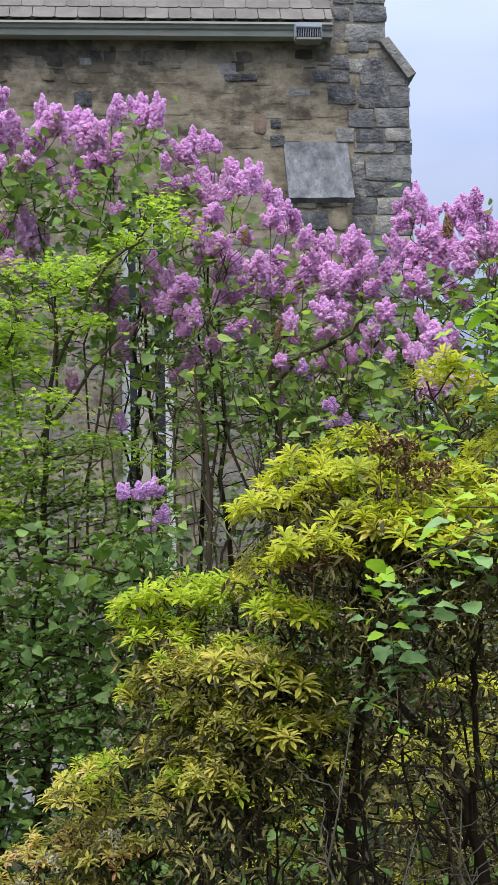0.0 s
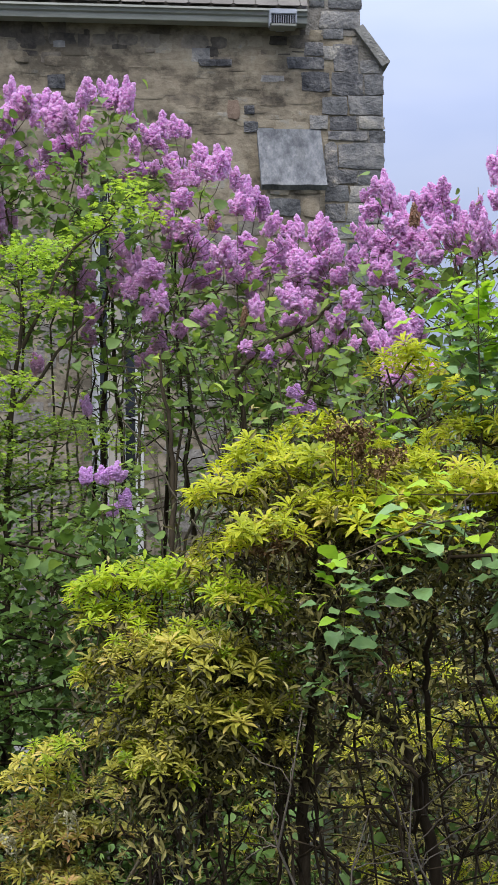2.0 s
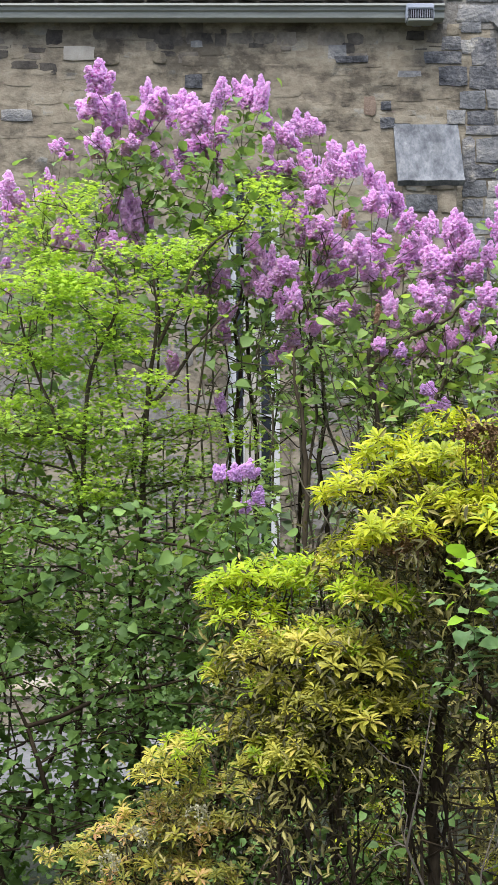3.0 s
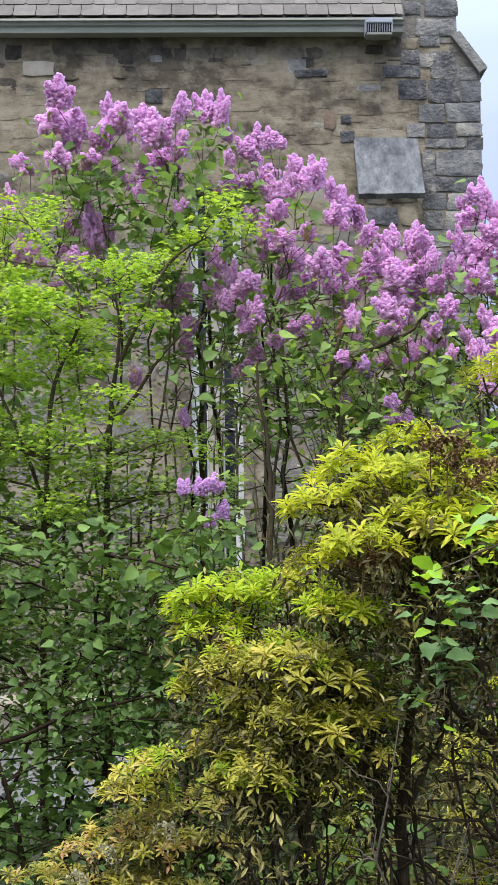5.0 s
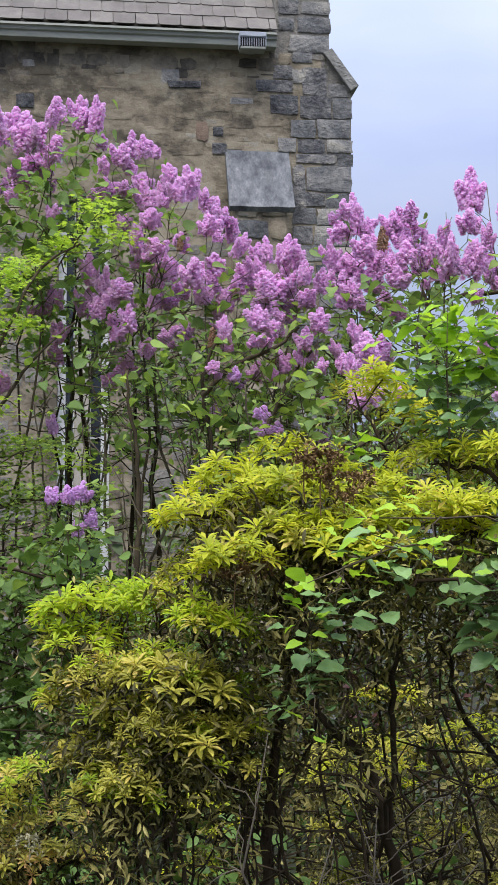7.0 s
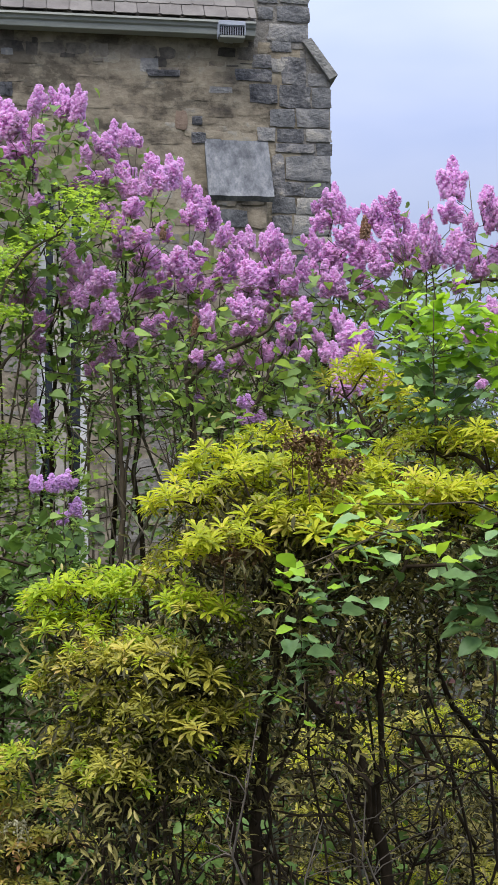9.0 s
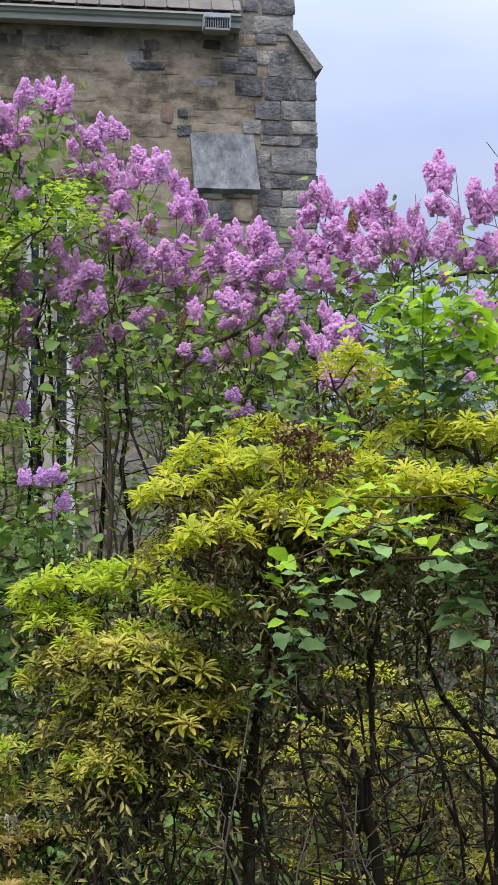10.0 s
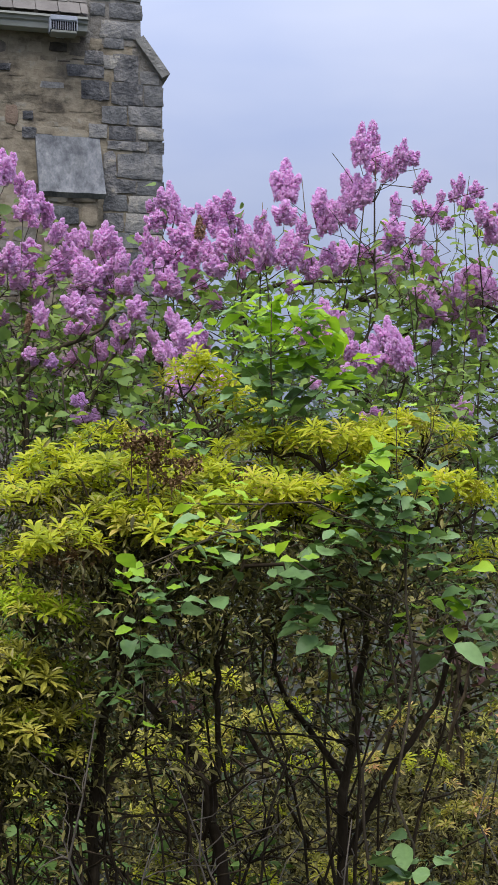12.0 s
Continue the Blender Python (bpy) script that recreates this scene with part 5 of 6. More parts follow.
main_shrub, main_inv = gold_shrub(
    "tall evergreen shrub with golden young leaves on dark forking stems", (0.6, 3.8),
    [(0.59, 4.20, 2.01, 0.09, 15), (0.69, 4.00, 1.96, 0.09, 14), (0.39, 3.70, 1.90, 0.11, 18), (0.30, 3.60, 1.81, 0.10, 16), (0.48, 3.55, 1.87, 0.12, 18), (0.65, 3.60, 1.86, 0.11, 18), (0.37, 3.40, 1.70, 0.11, 18), (0.51, 3.45, 1.76, 0.11, 16), (0.62, 3.40, 1.73, 0.13, 20), (0.28, 3.60, 1.68, 0.07, 13), (0.46, 3.70, 1.81, 0.11, 16)],
    [(0.52, 3.75, 1.6, 0.3, 0.3, 0.28), (0.55, 3.7, 1.3, 0.33, 0.26, 0.25)],
    [(TRUNK_A, (-1.0, 0.47)), (TRUNK_B, (0.47, 2.0))], 430, 51, 300, "gold-leaved shrubs", twigs=52, suckers=6, dull=1.62)
gold_shrub("tall evergreen shrub with golden young leaves on forking stems", (1.18, 3.9),
           [(0.90, 4.30, 2.215, 0.12, 22), (1.03, 4.30, 2.12, 0.12, 22), (1.02, 3.90, 1.98, 0.17, 34), (1.17, 3.75, 1.95, 0.19, 42), (1.40, 3.90, 2.0, 0.20, 42), (1.37, 3.60, 1.85, 0.12, 19), (1.47, 3.60, 1.83, 0.09, 14), (0.81, 3.70, 1.87, 0.12, 24), (0.65, 3.46, 1.78, 0.13, 26), (0.85, 3.42, 1.80, 0.14, 30), (1.02, 3.42, 1.82, 0.12, 25), (0.74, 3.36, 1.72, 0.09, 14), (1.57, 3.70, 1.67, 0.06, 13), (1.39, 4.20, 2.04, 0.09, 15)],
           [(1.02, 3.62, 1.6, 0.45, 0.26, 0.17), (1.12, 3.8, 1.35, 0.42, 0.28, 0.22)],
           [(TRUNK_C, (0.78, 3.0)), ((0.98, 3.95), (0.0, 0.78))], 430, 54, 260, "gold-leaved shrubs", twigs=66, suckers=8, dull=1.55)
pad_rnd = random.Random(77)
round_pads = [(pad_rnd.uniform(0.07, 0.44), pad_rnd.uniform(3.45, 3.65), pad_rnd.uniform(1.14, 1.44), pad_rnd.uniform(0.05, 0.09), pad_rnd.randint(8, 13)) for _ in range(24)]
gold_shrub("rounded evergreen shrub with lime-gold tips over olive leaves", (0.3, 3.8),
           [(0.08, 4.05, 1.585, 0.19, 46), (0.23, 3.95, 1.575, 0.14, 32), (0.33, 3.50, 1.55, 0.11, 18), (0.02, 3.95, 1.49, 0.10, 16), (0.01, 3.90, 1.34, 0.09, 14), (0.14, 3.70, 1.31, 0.12, 19), (0.05, 3.90, 1.40, 0.10, 15), (0.21, 3.60, 1.43, 0.12, 18), (0.06, 3.80, 1.22, 0.09, 15), (0.29, 3.50, 1.40, 0.10, 16), (0.10, 3.72, 1.12, 0.09, 10), (0.22, 3.60, 1.23, 0.10, 11), (0.31, 3.50, 1.28, 0.10, 10)] + round_pads,
           [(0.15, 3.85, 1.25, 0.25, 0.25, 0.25), (0.35, 3.7, 1.2, 0.2, 0.2, 0.2)],
           [((0.28, 3.8), (-1.0, 0.06)), ((0.31, 3.78), (0.06, 0.2)), ((0.40, 3.7), (0.2, 2.0))], 300, 56, 180, "gold-leaved shrubs", M_PLIME, 26, 6, 1.47)
low_shrub = gold_shrub("low spreading shrub with golden and orange young leaves", (-0.2, 4.6),
                       [(-0.23, 4.60, 0.86, 0.15, 21), (-0.06, 4.50, 0.93, 0.12, 19), (-0.32, 4.55, 0.80, 0.16, 24), (-0.16, 4.50, 0.82, 0.16, 24), (-0.48, 4.60, 0.69, 0.16, 24), (-0.24, 4.50, 0.69, 0.17, 25), (-0.02, 4.45, 0.82, 0.12, 19), (-0.53, 4.60, 0.58, 0.15, 22), (-0.35, 4.50, 0.60, 0.16, 24), (-0.09, 4.40, 0.69, 0.12, 19)],
                       [(-0.28, 4.6, 0.5, 0.4, 0.25, 0.25)], [((-0.3, 4.6), (-2, -0.25)), ((-0.1, 4.55), (-0.25, 1))], 120, 52, 20, "gold-leaved shrubs", M_PCOP)
gold_shrub("small shrub with lime-gold young leaves beside a taller one", (-0.18, 4.5),
           [(-0.16, 4.50, 1.06, 0.12, 19), (-0.21, 4.50, 0.98, 0.12, 19)],
           [(-0.18, 4.5, 0.8, 0.15, 0.15, 0.18)], [((-0.18, 4.5), (-2, 2))], 50, 55, 20, "gold-leaved shrubs", M_PLIME, dull=1.08)
back_rnd = random.Random(531)
for bx, by, w, tint in ((0.8, 5.3, 0.45, M_PNEW), (1.5, 5.25, 0.5, M_PNEW), (2.2, 5.4, 0.5, M_PCOP), (1.15, 4.95, 0.35, M_PDULL), (1.9, 4.95, 0.35, M_PCOP)):
    gold_shrub("golden-leaved shrub glimpsed behind dark stems", (bx, by),
               [(bx + back_rnd.uniform(-w, w), by + back_rnd.uniform(-0.25, 0.2), back_rnd.uniform(0.3, 1.2), back_rnd.uniform(0.10, 0.15), 10) for _ in range(11)],
               [(bx, by, 0.6, w, 0.25, 0.4)], [((bx - 0.15, by), (-9, bx)), ((bx + 0.15, by), (bx, 9))], 260, 530 + int(bx * 10), 30, "gold-leaved shrubs", tint)


def bead_spray(name, at, n, height, mat, parent, inv, label, rnd, upright=True):
    """A stalk that forks into short twigs strung with small capsules."""
    bead = leaf_shape([(0, 0), (0.5, 0.45), (1, 0)], 0.5, 0.0)
    v, f, poses = [], [], []
    p0 = Vector(at)
    if upright:
        tube(v, f, arc(p0 - Vector((0, 0, 0.09)), p0 - Vector((0.003, 0, 0.04)), p0, 4, rnd, 0.001), [0.0018] * 5, 5)
    for s in range(n):
        a = s * 2.4 + rnd.uniform(-0.3, 0.3)
        p2 = p0 + Vector((math.cos(a) * rnd.uniform(0.02, 0.07), math.sin(a) * rnd.uniform(0.02, 0.06), rnd.uniform(-0.3, 1.0) * height if upright else -rnd.uniform(0.5, 1.2) * height))
        pts = arc(p0, p0 + Vector((math.cos(a) * 0.025, math.sin(a) * 0.025, 0.015)), p2, 6, rnd, 0.002)
        tube(v, f, pts, [0.0011] * 7, 4)
        for p in pts[1:]:
            for _ in range(4):
                d = Vector((rnd.gauss(0, 1), rnd.gauss(0, 1), rnd.gauss(-0.3, 0.6)))
                poses.append(leaf_pose(p + d.normalized() * 0.004, d, Vector((rnd.gauss(0, 1), rnd.gauss(0, 1), 1)), rnd.uniform(0.008, 0.013)))
    raw(name, *merge((v, f), gather(bead, poses)), mat, parent, label).matrix_parent_inverse = inv


def seed_heads():
    rnd = random.Random(61)
    for at in ((0.54, 3.40, 1.96), (0.575, 3.38, 1.92), (0.60, 3.40, 1.97), (0.66, 3.41, 1.92), (0.63, 3.37, 1.87), (0.42, 3.36, 1.71), (0.37, 3.35, 1.69), (0.82, 3.46, 1.86)):
        bead_spray("seed_head", (at[0], at[1], at[2] - 0.03), 6, 0.06, M_SEED, main_shrub, main_inv, "dry brown seed head", rnd)
    for at in ((-0.30, 4.33, 0.84), (-0.12, 4.33, 0.90), (-0.38, 4.35, 0.76)):
        bead_spray("flower_raceme", at, 4, 0.05, M_CREAM, low_shrub[0], low_shrub[1], "cream drooping flower spray", rnd, False)


seed_heads()


def shoot_shrub():
    """Tall broad-leaved shoots that grow up through the gold shrub; each leaf apart."""
    rnd = random.Random(81)
    cx, cy = 1.1, 3.35
    t = thing("broadleaf_sapling", "sapling with fresh bright green oval leaves on long shoots", "sapling", (cx, cy, ground_z(cy)))
    inv = Matrix.Translation((-cx, -cy, -ground_z(cy)))
    meshes = {}
    for nm, mat in (("fresh", M_SHOOT), ("mature", M_SHADE)):
        meshes[nm] = []
        for k in range(3):
            v, f = leaf_shape([(0, 0), (0.07, 0.09), (0.2, 0.2), (0.38, 0.28), (0.58, 0.29), (0.76, 0.22), (0.9, 0.11), (1, 0)], 0.06 + 0.07 * k, 0.06 + 0.12 * k)
            v = [(p[0], p[1], p[2] + 0.05 * math.sin(13 * p[1] + k) * abs(p[0]) * 4) for p in v]
            v = [tuple(p) for p in v]
            tube(v, f, [Vector((0, -0.22, 0.03)), Vector((0, -0.1, 0.0)), Vector((0, 0.02, 0))], [0.016, 0.014, 0.012], 4)
            me = bpy.data.meshes.new("leaf")
            me.from_pydata(v, [], f)
            me.shade_smooth()
            me.materials.append(mat)
            meshes[nm].append(me)
    crown = [((0.93, 3.88, 2.35), 9, 0.062), ((0.97, 3.71, 2.36), 9, 0.058), ((1.07, 3.79, 2.32), 9, 0.078), ((0.99, 3.89, 2.30), 9, 0.062), ((1.13, 3.83, 2.27), 8, 0.082), ((1.21, 3.88, 2.21), 7, 0.085), ((1.13, 3.72, 2.12), 6, 0.080), ((1.05, 3.79, 2.23), 9, 0.070), ((0.74, 3.75, 2.00), 5, 0.062), ((0.78, 3.81, 1.98), 3, 0.066), ((0.92, 3.81, 2.24), 8, 0.060), ((1.08, 3.70, 2.31), 6, 0.070), ((1.01, 3.74, 2.30), 9, 0.064), ((1.19, 3.76, 2.17), 4, 0.085)]
    fresh = [((0.63, 3.13, 1.76), 6, 0.060), ((0.59, 3.10, 1.79), 5, 0.050), ((0.67, 3.07, 1.70), 4, 0.070), ((0.73, 3.09, 1.82), 4, 0.060), ((0.49, 3.06, 1.65), 3, 0.065)]
    fresh += [((0.53, 3.13, 1.62), 3, 0.060), ((0.47, 3.15, 1.55), 3, 0.045), ((0.51, 3.10, 1.35), 2, 0.050), ((0.78, 3.05, 1.72), 4, 0.070), ((0.76, 3.07, 1.69), 3, 0.060), ((1.08, 3.28, 1.91), 5, 0.105), ((1.17, 3.32, 1.88), 5, 0.095), ((1.25, 3.35, 1.87), 4, 0.090), ((1.18, 3.28, 1.74), 4, 0.095), ((1.09, 3.35, 1.78), 5, 0.075), ((0.99, 3.32, 1.75), 4, 0.085), ((1.36, 3.29, 1.68), 3, 0.080), ((1.31, 3.28, 1.60), 3, 0.065), ((1.23, 3.30, 1.54), 3, 0.085), ((1.30, 3.33, 1.54), 3, 0.080), ((1.34, 3.29, 1.61), 3, 0.070), ((1.35, 3.33, 1.96), 2, 0.055), ((1.28, 3.29, 2.07), 2, 0.050), ((1.15, 3.26, 2.02), 3, 0.060), ((1.26, 3.31, 2.12), 2, 0.050), ((1.10, 3.33, 1.84), 4, 0.080)]
    # clusters under the crown: darker leaf colour stands in for their shade
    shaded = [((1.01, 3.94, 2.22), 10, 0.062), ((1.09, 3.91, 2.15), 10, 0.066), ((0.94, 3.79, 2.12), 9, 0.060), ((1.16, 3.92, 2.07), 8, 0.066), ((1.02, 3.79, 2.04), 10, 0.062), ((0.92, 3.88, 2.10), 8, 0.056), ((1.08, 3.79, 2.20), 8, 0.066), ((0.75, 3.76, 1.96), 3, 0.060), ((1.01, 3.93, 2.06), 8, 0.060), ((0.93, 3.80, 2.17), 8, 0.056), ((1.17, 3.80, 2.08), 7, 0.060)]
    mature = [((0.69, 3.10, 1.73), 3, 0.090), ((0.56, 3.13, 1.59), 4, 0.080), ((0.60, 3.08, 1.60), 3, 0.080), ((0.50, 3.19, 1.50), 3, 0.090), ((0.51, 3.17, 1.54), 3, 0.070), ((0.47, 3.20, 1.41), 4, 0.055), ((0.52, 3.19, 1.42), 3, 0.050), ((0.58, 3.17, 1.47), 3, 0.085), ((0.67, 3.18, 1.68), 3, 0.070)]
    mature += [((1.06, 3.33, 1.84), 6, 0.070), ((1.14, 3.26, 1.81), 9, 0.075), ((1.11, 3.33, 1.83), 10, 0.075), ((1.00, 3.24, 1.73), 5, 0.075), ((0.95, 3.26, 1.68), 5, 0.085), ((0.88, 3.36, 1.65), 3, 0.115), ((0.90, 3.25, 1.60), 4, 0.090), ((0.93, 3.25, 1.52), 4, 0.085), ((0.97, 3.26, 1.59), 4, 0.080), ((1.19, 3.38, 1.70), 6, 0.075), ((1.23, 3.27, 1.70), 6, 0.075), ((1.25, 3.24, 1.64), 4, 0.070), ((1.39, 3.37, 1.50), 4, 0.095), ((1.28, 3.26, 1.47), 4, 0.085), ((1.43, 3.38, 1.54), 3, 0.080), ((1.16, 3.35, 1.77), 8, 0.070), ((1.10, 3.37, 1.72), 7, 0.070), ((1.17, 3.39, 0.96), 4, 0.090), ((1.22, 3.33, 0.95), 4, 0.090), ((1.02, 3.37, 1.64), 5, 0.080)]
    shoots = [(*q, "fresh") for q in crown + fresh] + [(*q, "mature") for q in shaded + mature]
    tips = [Vector(s[0]) for s in shoots]
    for b, mine in (((1.0, 4.0), [p for p in tips if p.y > 3.6]), ((1.05, 3.5), [p for p in tips if p.y <= 3.6][0::2]), ((1.25, 3.45), [p for p in tips if p.y <= 3.6][1::2])):
        ch = grow(Vector((b[0], b[1], ground_z(b[1]) - 0.03)), mine, rnd, 0.0009, 0.5, 0.02, 0.4)
        raw("stem", *chains_mesh(ch), M_BARK_M, t).matrix_parent_inverse = inv
    for (p, n, size, sort) in shoots:
        p = Vector(p)
        n = int(n * (1.8 if p.y > 3.6 else 1.75 if sort == "fresh" else 2.3))
        for i in range(n):
            a = rnd.uniform(0, 6.28)
            drop = 0.09 * (i / n) ** 0.9
            q = p + Vector((rnd.gauss(0, 0.04), rnd.gauss(0, 0.045), 0.03 - drop))
            d = Vector((math.cos(a), math.sin(a), rnd.uniform(-0.45, 0.25)))
            up = Vector((rnd.gauss(0, 0.35), rnd.gauss(-0.18, 0.35), 1))
            s = min(size, 0.09) * rnd.uniform(0.5, 1.0) * (1.2 if p.y > 3.6 else 1.0)
            x, y, z = basis(d, up)
            m = Matrix(((x[0] * s, y[0] * s, z[0] * s, 0), (x[1] * s, y[1] * s, z[1] * s, 0), (x[2] * s, y[2] * s, z[2] * s, 0), (0, 0, 0, 1)))
            m.translation = q
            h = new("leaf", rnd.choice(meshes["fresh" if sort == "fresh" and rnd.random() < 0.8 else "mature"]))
            h.parent = t
            h.matrix_parent_inverse = inv
            h.matrix_basis = m


shoot_shrub()


def dry_twigs():
    """Bare grey branches in front of the dark stems."""
    rnd = random.Random(93)
    for x, y, lean, top in ((0.40, 3.42, -0.03, 1.3), (0.78, 3.36, -0.16, 1.12), (0.16, 3.85, 0.05, 1.2), (1.12, 3.42, -0.22, 1.2), (1.46, 3.6, 0.12, 1.15), (0.02, 3.8, 0.1, 1.02), (0.28, 3.6, -0.08, 1.1), (0.55, 3.45, 0.1, 1.05), (0.93, 3.4, 0.14, 1.05)):
        t = thing("dead_twigs", "bare dry grey twigs standing among the stems", "twigs", (x, y, ground_z(y)))
        tips = [Vector((x + lean * (z - 0.4) / 0.7 + rnd.gauss(0, 0.09), y + rnd.gauss(0, 0.05), z)) for z in [top - 0.62 * (k / 11) for k in range(12)]]
        ch = grow(Vector((x, y, ground_z(y) - 0.02)), tips, rnd, 0.0013, 0.5, 0.02, 0.45, (), 0.4, 0.05)
        raw("stem", *chains_mesh(ch), M_TWIG, t).matrix_parent_inverse = Matrix.Translation((-x, -y, -ground_z(y)))


dry_twigs()


def violet_flower(x, y, z):
    g = ground_z(y)
    t = thing("violet_flower", "small violet garden flower on a thin stalk", "flower", (x, y, g), "violet flowers")
    v, f = [], []
    rnd = random.Random(int(x * 1000))
    h = z - g
    tube(v, f, arc(Vector((0, 0, -0.02)), Vector((0.01, 0, h * 0.5)), Vector((0.0, 0, h)), 6, rnd, 0.004), [0.0022] * 7, 5)
    raw("stalk", v, f, M_GSTEM, t)
    head = new("flower_head", PANICLES[0])
    head.parent = t
    head.matrix_basis = Matrix.LocRotScale((0, 0, h - 0.01), None, (0.07, 0.07, 0.06))
    raw("foliage", *gather(OVATE, [leaf_pose(Vector((0, 0, h * rnd.uniform(0.1, 0.6))), Vector((rnd.gauss(0, 1), rnd.gauss(0, 1), 0.3)), Vector((0, 0, 1)), 0.05) for _ in range(9)]), M_LEAF_LOW, t, smooth=False)


for spot in ((0.20, 5.0, 0.20), (0.23, 5.05, 0.17), (0.53, 4.9, 0.40), (0.57, 5.0, 0.37)):
    violet_flower(*spot)


def far_trees():
    """Loose row of distant trees beyond the church."""
    rnd = random.Random(101)
    for k in range(7):
        x, y, h = 5.2 + k * 1.9 + rnd.uniform(-0.5, 0.5), 27 + rnd.uniform(-2, 3), rnd.uniform(3.4, 4.6)
        g = ground_z(y)
        t = thing("distant_tree", "distant leafy tree beyond the lilacs", "tree", (x, y, g), "distant trees")
        inv = Matrix.Translation((-x, -y, -g))
        tips = [Vector((x + rnd.gauss(0, 0.8), y + rnd.gauss(0, 0.8), g + h * rnd.uniform(0.4, 1.0))) for _ in range(36)]
        ch = grow(Vector((x, y, g - 0.05)), tips, rnd, 0.012, 0.5, 0.05)
        raw("trunk", *chains_mesh(ch), M_BARK_L, t).matrix_parent_inverse = inv
        poses = []
        for p in tips:
            for _ in range(22):
                q = p + Vector((rnd.gauss(0, 0.26), rnd.gauss(0, 0.26), rnd.gauss(0, 0.2)))
                poses.append(leaf_pose(q, Vector((rnd.gauss(0, 1), rnd.gauss(0, 1), rnd.gauss(-0.2, 0.5))), Vector((rnd.gauss(0, 0.5), rnd.gauss(0, 0.5), 1)), rnd.uniform(0.14, 0.26)))
        ob = raw("crown", *gather(OVATE, poses), M_FAR, t, smooth=False)
        ob.matrix_parent_inverse = inv
        ob["kind"] = "stuff"


far_trees()


# ---- stones of the wall, slates of the roof ----
def stone_meshes(n, seed, rough, ragged):
    """Unit stones with pillowed, uneven faces: width x, height z, face towards -y."""
    out = []
    for k in range(n):
        rnd = random.Random(seed + k)
        v, f = [], []
        nx, nz = 4, 4
        cut = [(rnd.uniform(0, ragged * 0.7), rnd.uniform(0, ragged)) for _ in range(4)]
        for j in range(nz):
            for i in range(nx):
                u, w = i / (nx - 1), j / (nz - 1)
                edge = (i in (0, nx - 1)) + (j in (0, nz - 1))
                x, z = u - 0.5, w - 0.5
                if edge == 2:
                    c = cut[(i > 0) * 2 + (j > 0)]
                    x, z = x * (1 - 2 * c[0]), z * (1 - 2 * c[1])
                elif edge == 1:
                    x, z = x * (1 - rnd.uniform(0, ragged) * (i in (0, nx - 1))), z * (1 - rnd.uniform(0, ragged) * (j in (0, nz - 1)))
                y = -1.0 + (0.3 if edge else 0.0) + rnd.uniform(-rough, rough) * (0.4 if edge else 1)
                v.append((x, y, z))
        for j in range(nz - 1):
            for i in range(nx - 1):
                a = j * nx + i
                f.append((a, a + 1, a + nx + 1, a + nx))
        rim = [i for i in range(nx)] + [j * nx + nx - 1 for j in range(1, nz)] + [(nz - 1) * nx + i for i in range(nx - 2, -1, -1)] + [j * nx for j in range(nz - 2, 0, -1)]
        o = len(v)
        v += [(v[i][0], 0.6, v[i][2]) for i in rim]
        m = len(rim)
        f += [(rim[(i + 1) % m], rim[i], o + i, o + (i + 1) % m) for i in range(m)]
        out.append((v, f))
    return out


SHAPES = stone_meshes(10, 300, 0.45, 0.11)
RAGGED = stone_meshes(10, 340, 0.3, 0.2)
STONE_MESH = {}


def stone_mesh(k, mat):
    if (k, mat.name) not in STONE_MESH:
        me = bpy.data.meshes.new("stone")
        v, f = (RAGGED if mat in (M_TAN, M_SOOT_SHADE, M_RUST) else SHAPES)[k]
        me.from_pydata(v, [], f)
        me.shade_smooth()
        me.materials.append(mat)
        STONE_MESH[(k, mat.name)] = me
    return STONE_MESH[(k, mat.name)]


def lay(parent, x0, x1, z0, z1, mat, rnd, y=WALL_Y, proud=0.016, gap=0.012, name="stone"):
    ob = new(name, stone_mesh(rnd.randrange(len(SHAPES)), mat))
    ob.parent = parent
    ob.matrix_basis = Matrix.LocRotScale(((x0 + x1) / 2, y + 0.02, (z0 + z1) / 2), Euler((0, radians(rnd.gauss(0, 1.0)), 0)), (x1 - x0 - gap, proud + 0.012, z1 - z0 - gap))
    return ob


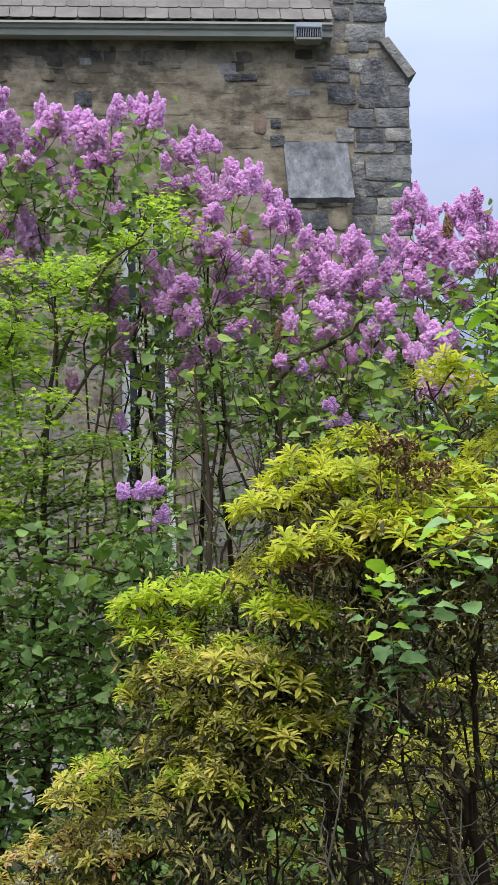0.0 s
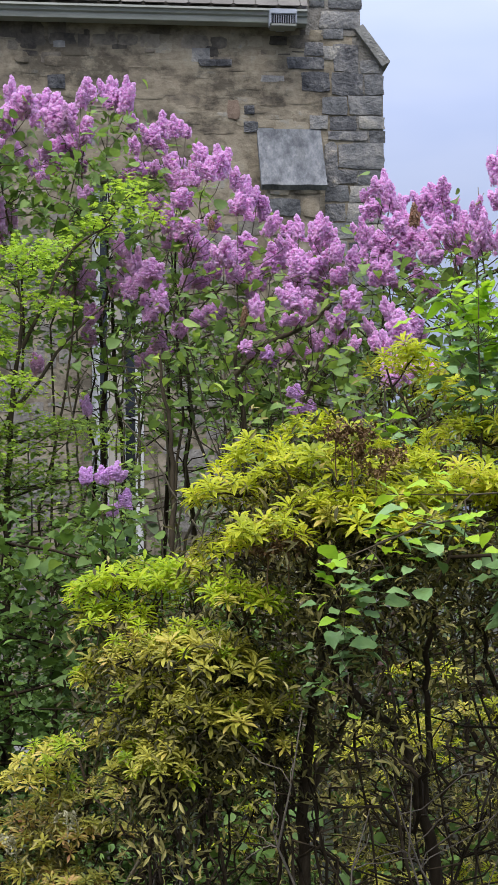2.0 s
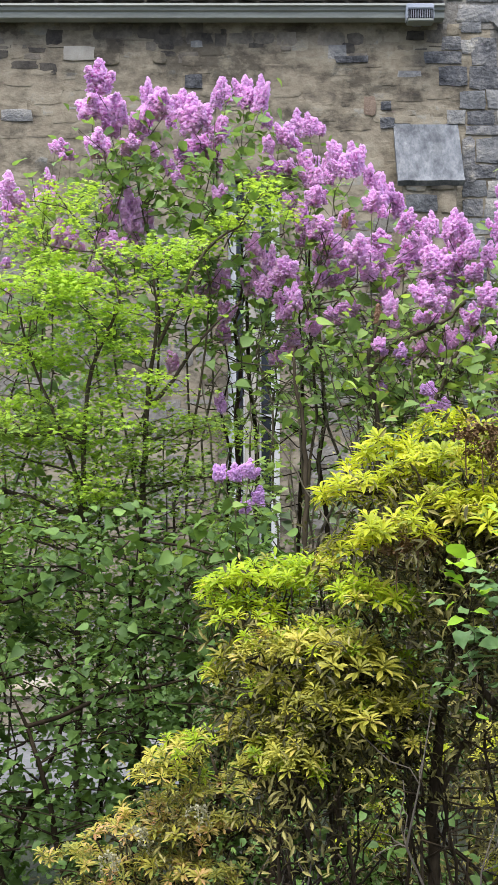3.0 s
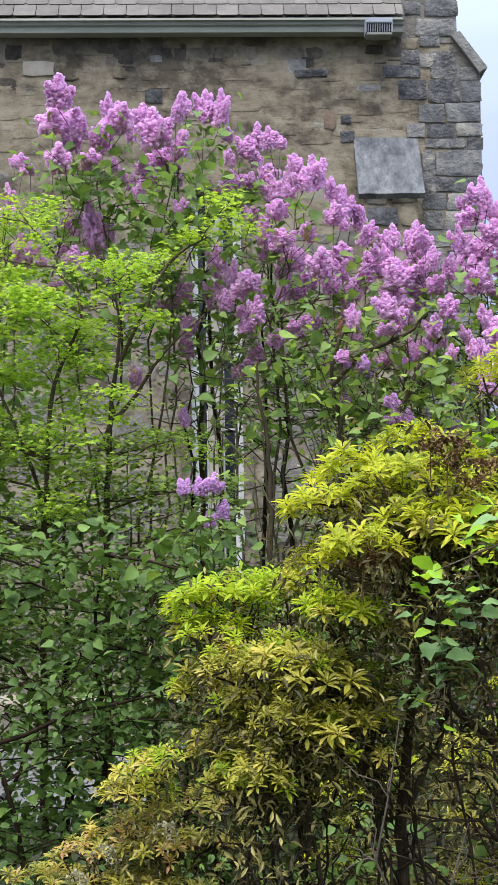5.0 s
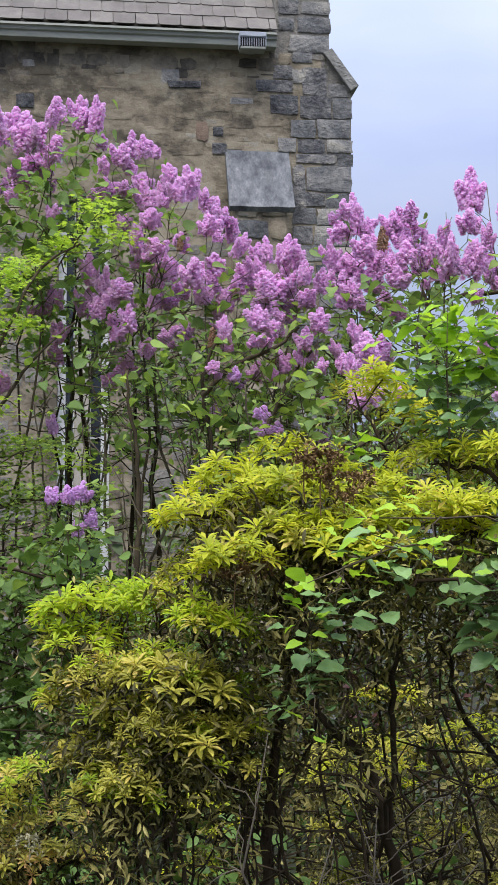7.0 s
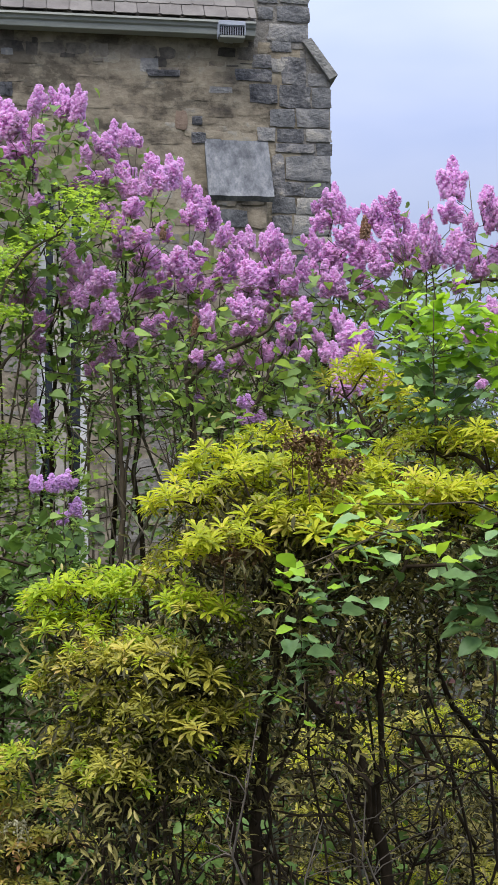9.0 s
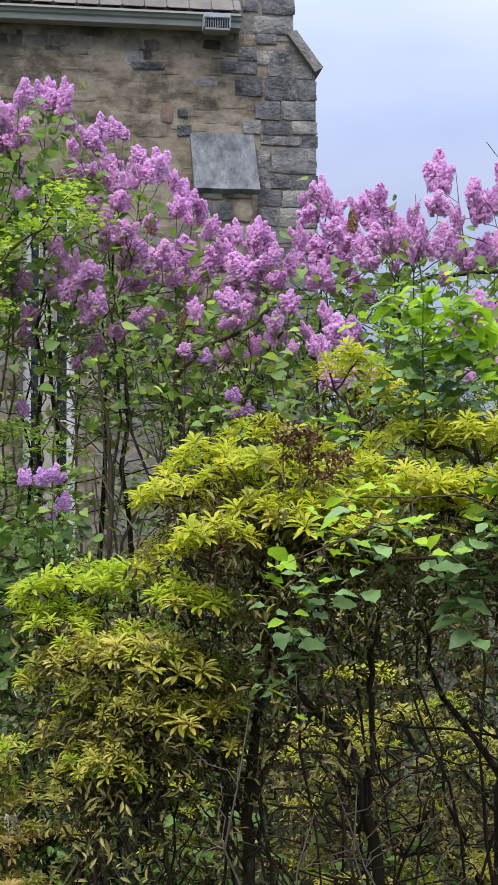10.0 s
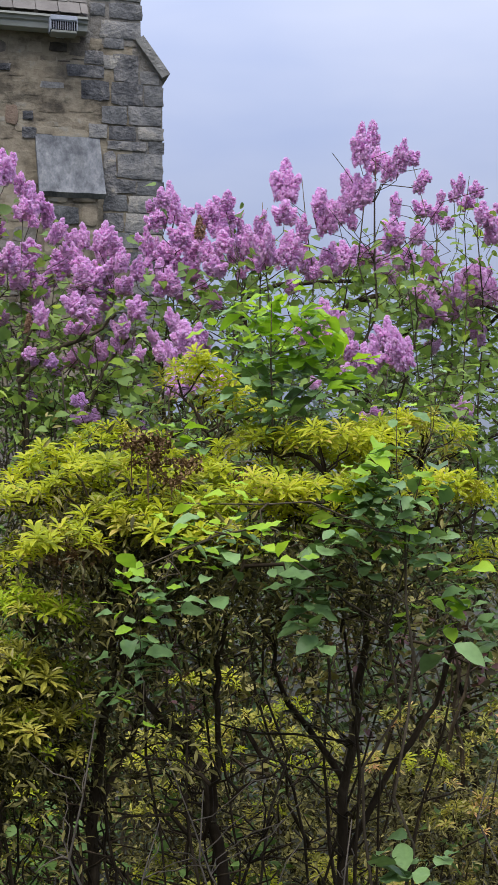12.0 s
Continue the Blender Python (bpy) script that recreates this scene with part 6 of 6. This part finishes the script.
def rubble_wall():
    rnd = random.Random(7)
    rest = []
    z = 0.2
    while z < 7.2:
        h = rnd.choice((0.06, 0.08, 0.11, 0.14, 0.19))
        z1 = min(z + h, 7.3)
        x = -9.0 + rnd.uniform(0, 0.3)
        while x < 2.3:
            w = rnd.uniform(0.8, 3.0) * min(h, 0.17) + 0.05
            x1 = min(x + w, 2.34)
            inside = x1 > WIN_X0 - 0.1 and x < WIN_X1 + 0.1 and z1 > WIN_Z0 - 0.17 and z < WIN_Z1 + 0.27
            behind = x1 > 1.66 and x < 2.30 and z < 5.6
            if not inside and not behind and x1 - x > 0.07:
                zz0, zz1 = z + rnd.uniform(-0.07, 0.05), z1 + rnd.uniform(-0.05, 0.07)
                r = rnd.random()
                if r < 0.42 and not (zz1 > 6.9 and r < 0.2):
                    x = x1
                    continue
                mat = M_TAN if r < 0.965 else M_GREY
                # top stones coloured dark: soot plus the eaves' shadow
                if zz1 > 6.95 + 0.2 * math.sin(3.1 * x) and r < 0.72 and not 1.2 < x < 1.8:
                    mat = M_SOOT_SHADE
                if z > 5.15 and -3.0 < x < 2.4:
                    lay(wall, x, x1, zz0, zz1, mat, rnd, proud=rnd.uniform(-0.0112, -0.0065), gap=0.004)
                else:
                    rest.append((x, x1, zz0, zz1))
            x = x1
        z = z1
    v, f = [], []
    for x0, x1, z0, z1 in rest:
        sv, sf = RAGGED[rnd.randrange(len(RAGGED))]
        o = len(v)
        v += [((x0 + x1) / 2 + p[0] * (x1 - x0 - 0.014), WALL_Y + 0.02 + p[1] * 0.006, (z0 + z1) / 2 + p[2] * (z1 - z0 - 0.014)) for p in sv]
        f += [tuple(i + o for i in q) for q in sf]
    ob = raw("stonework", v, f, M_JOINT, wall, smooth=False)
    ob["kind"] = "stuff"


rubble_wall()


def quoins():
    """Squared dark stones of the corner, course by course: left, right, bottom, top, sort."""
    rnd = random.Random(9)
    sorts = (M_DARK, M_GREY, M_PALE, M_TAN)
    upper = [(2.20, 2.34, 7.14, 7.27, 3), (2.36, 2.58, 7.17, 7.29, 1), (2.15, 2.36, 6.98, 7.13, 0), (2.36, 2.54, 6.94, 7.09, 1), (2.46, 2.74, 6.80, 7.12, 0), (1.94, 2.36, 6.83, 6.96, 0), (2.76, 2.98, 6.80, 6.94, 1),
             (2.11, 2.42, 6.58, 6.80, 0), (2.44, 2.80, 6.54, 6.80, 0), (2.81, 3.03, 6.55, 6.78, 1), (2.34, 2.62, 6.32, 6.53, 1), (2.63, 3.02, 6.33, 6.54, 1), (2.20, 2.40, 6.16, 6.31, 1), (2.42, 2.72, 6.15, 6.31, 0), (2.74, 3.03, 6.17, 6.31, 1)]
    lower = [(2.40, 2.84, 6.04, 6.14, 0), (2.86, 3.02, 6.02, 6.15, 1), (2.36, 2.50, 5.52, 6.02, 0), (2.51, 3.035, 5.72, 6.02, 1), (2.36, 2.72, 5.56, 5.71, 0), (2.73, 3.03, 5.55, 5.71, 1), (2.36, 2.62, 5.36, 5.54, 1), (2.63, 3.02, 5.35, 5.54, 1),
             (2.36, 2.58, 5.14, 5.34, 0), (2.59, 3.03, 5.12, 5.34, 1), (2.36, 2.75, 4.95, 5.12, 1), (2.76, 3.02, 4.93, 5.11, 2), (2.36, 2.6, 4.7, 4.93, 1), (2.61, 3.03, 4.72, 4.92, 0)]
    for x0, x1, z0, z1, k in upper + lower:
        lay(corner, x0, x1 + (rnd.uniform(-0.012, 0.02) if x1 > 2.97 else 0), z0, z1, sorts[k], rnd, proud=rnd.uniform(-0.004, 0.01), gap=-0.012, name="quoin")
    z = -0.3
    while z < 4.6:
        h = rnd.uniform(0.16, 0.28)
        m = 2.34 + rnd.uniform(0.2, 0.45)
        for x0, x1 in ((2.34, m), (m, CORNER_X)):
            lay(corner, x0, x1, z, z + h, sorts[rnd.choice((0, 1, 1))], rnd, proud=0.02, name="quoin")
        z += h
    for x0, x1, z0, z1, k in ((1.70, 1.95, 5.34, 5.52, 3), (1.96, 2.26, 5.36, 5.53, 3), (1.70, 2.06, 5.12, 5.33, 1), (2.07, 2.26, 5.10, 5.34, 3), (1.70, 1.92, 4.9, 5.1, 3), (1.93, 2.26, 4.88, 5.09, 3)):
        lay(buttress, x0, x1, z0, z1, sorts[k], rnd, y=15.28, proud=0.014)
    # stones of the gable's end above the eaves
    for x0, x1, z0, z1, k in ((2.19, 2.38, 7.52, 7.68, 1), (2.40, 2.80, 7.50, 7.70, 1), (2.30, 2.79, 7.27, 7.49, 1), (2.19, 2.44, 7.70, 7.9, 0), (2.45, 2.80, 7.71, 7.88, 1), (2.19, 2.79, 7.9, 8.15, 1)):
        lay(corner, x0, x1, z0, z1, sorts[k], rnd, proud=0.012, name="quoin")
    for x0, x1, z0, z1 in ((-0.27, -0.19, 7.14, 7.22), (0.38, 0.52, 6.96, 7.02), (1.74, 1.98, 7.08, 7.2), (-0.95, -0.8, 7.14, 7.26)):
        lay(wall, x0, x1, z0, z1, M_SOOT_SHADE, rnd, proud=0.004)
    for x0, x1, z0, z1, m in ((1.28, 1.44, 6.23, 6.48, M_RUST), (1.47, 1.60, 6.30, 6.42, M_DARK), (1.46, 1.64, 6.10, 6.24, M_DARK), (0.97, 1.37, 6.83, 6.92, M_DARK), (-0.66, -0.45, 6.54, 6.72, M_DARK), (-1.6, -1.35, 6.80, 6.95, M_TAN), (-1.02, -0.84, 6.82, 6.97, M_TAN), (-1.99, -1.62, 6.85, 7.03, M_PALE), (-2.66, -2.29, 6.18, 6.33, M_GREY)):
        lay(wall, x0, x1, z0, z1, m, rnd, proud=0.009)


quoins()


def slates():
    rnd = random.Random(17)
    w, e = 0.243, 0.235
    c, s = math.cos(PITCH), math.sin(PITCH)
    def slate(x, j, jig):
        """Corners of a slate in course j: lower edge lifted over the course below."""
        lo, hi = j * e + jig, j * e + 0.44
        a = (x + 0.0035, x + w - 0.0035)
        n = (-s, c)
        v = []
        for u, k, ins in ((lo, 0.022, 0.022), (lo + 0.018, 0.021, 0.0), (hi, 0.004, 0.0)):
            for xx in (a[0] + ins, a[1] - ins):
                for th in (0.0, 0.008):
                    v.append((xx, EAVE_Y - 0.02 + u * c + n[0] * (k + th), EAVE_Z + u * s + n[1] * (k + th)))
        return v
    quad = [(1, 3, 7, 5), (5, 7, 11, 9), (0, 4, 6, 2), (4, 8, 10, 6), (0, 2, 3, 1), (0, 1, 5, 4), (2, 6, 7, 3), (4, 5, 9, 8), (6, 10, 11, 7)]
    v, f = [], []
    for j in range(28):
        x = ROOF_X0 + (w / 2 if j % 2 else 0)
        while x < ROOF_X1 - 0.02:
            sv = slate(x, j, rnd.uniform(-0.004, 0.004))
            sv = [(min(p[0], ROOF_X1 - 0.003), p[1], p[2]) for p in sv]
            if j < 5 and x > -3.2:
                at = Vector(sv[0])
                ob = raw("slate", [tuple(Vector(p) - at) for p in sv], quad, M_SLATE, roof, smooth=False)
                ob.matrix_basis = Matrix.Translation(at)
            else:
                o = len(v)
                v += sv
                f += [tuple(i + o for i in q) for q in quad]
            x += w
    ob = raw("slates", v, f, M_SLATE, roof, smooth=False)
    ob["kind"] = "stuff"


slates()
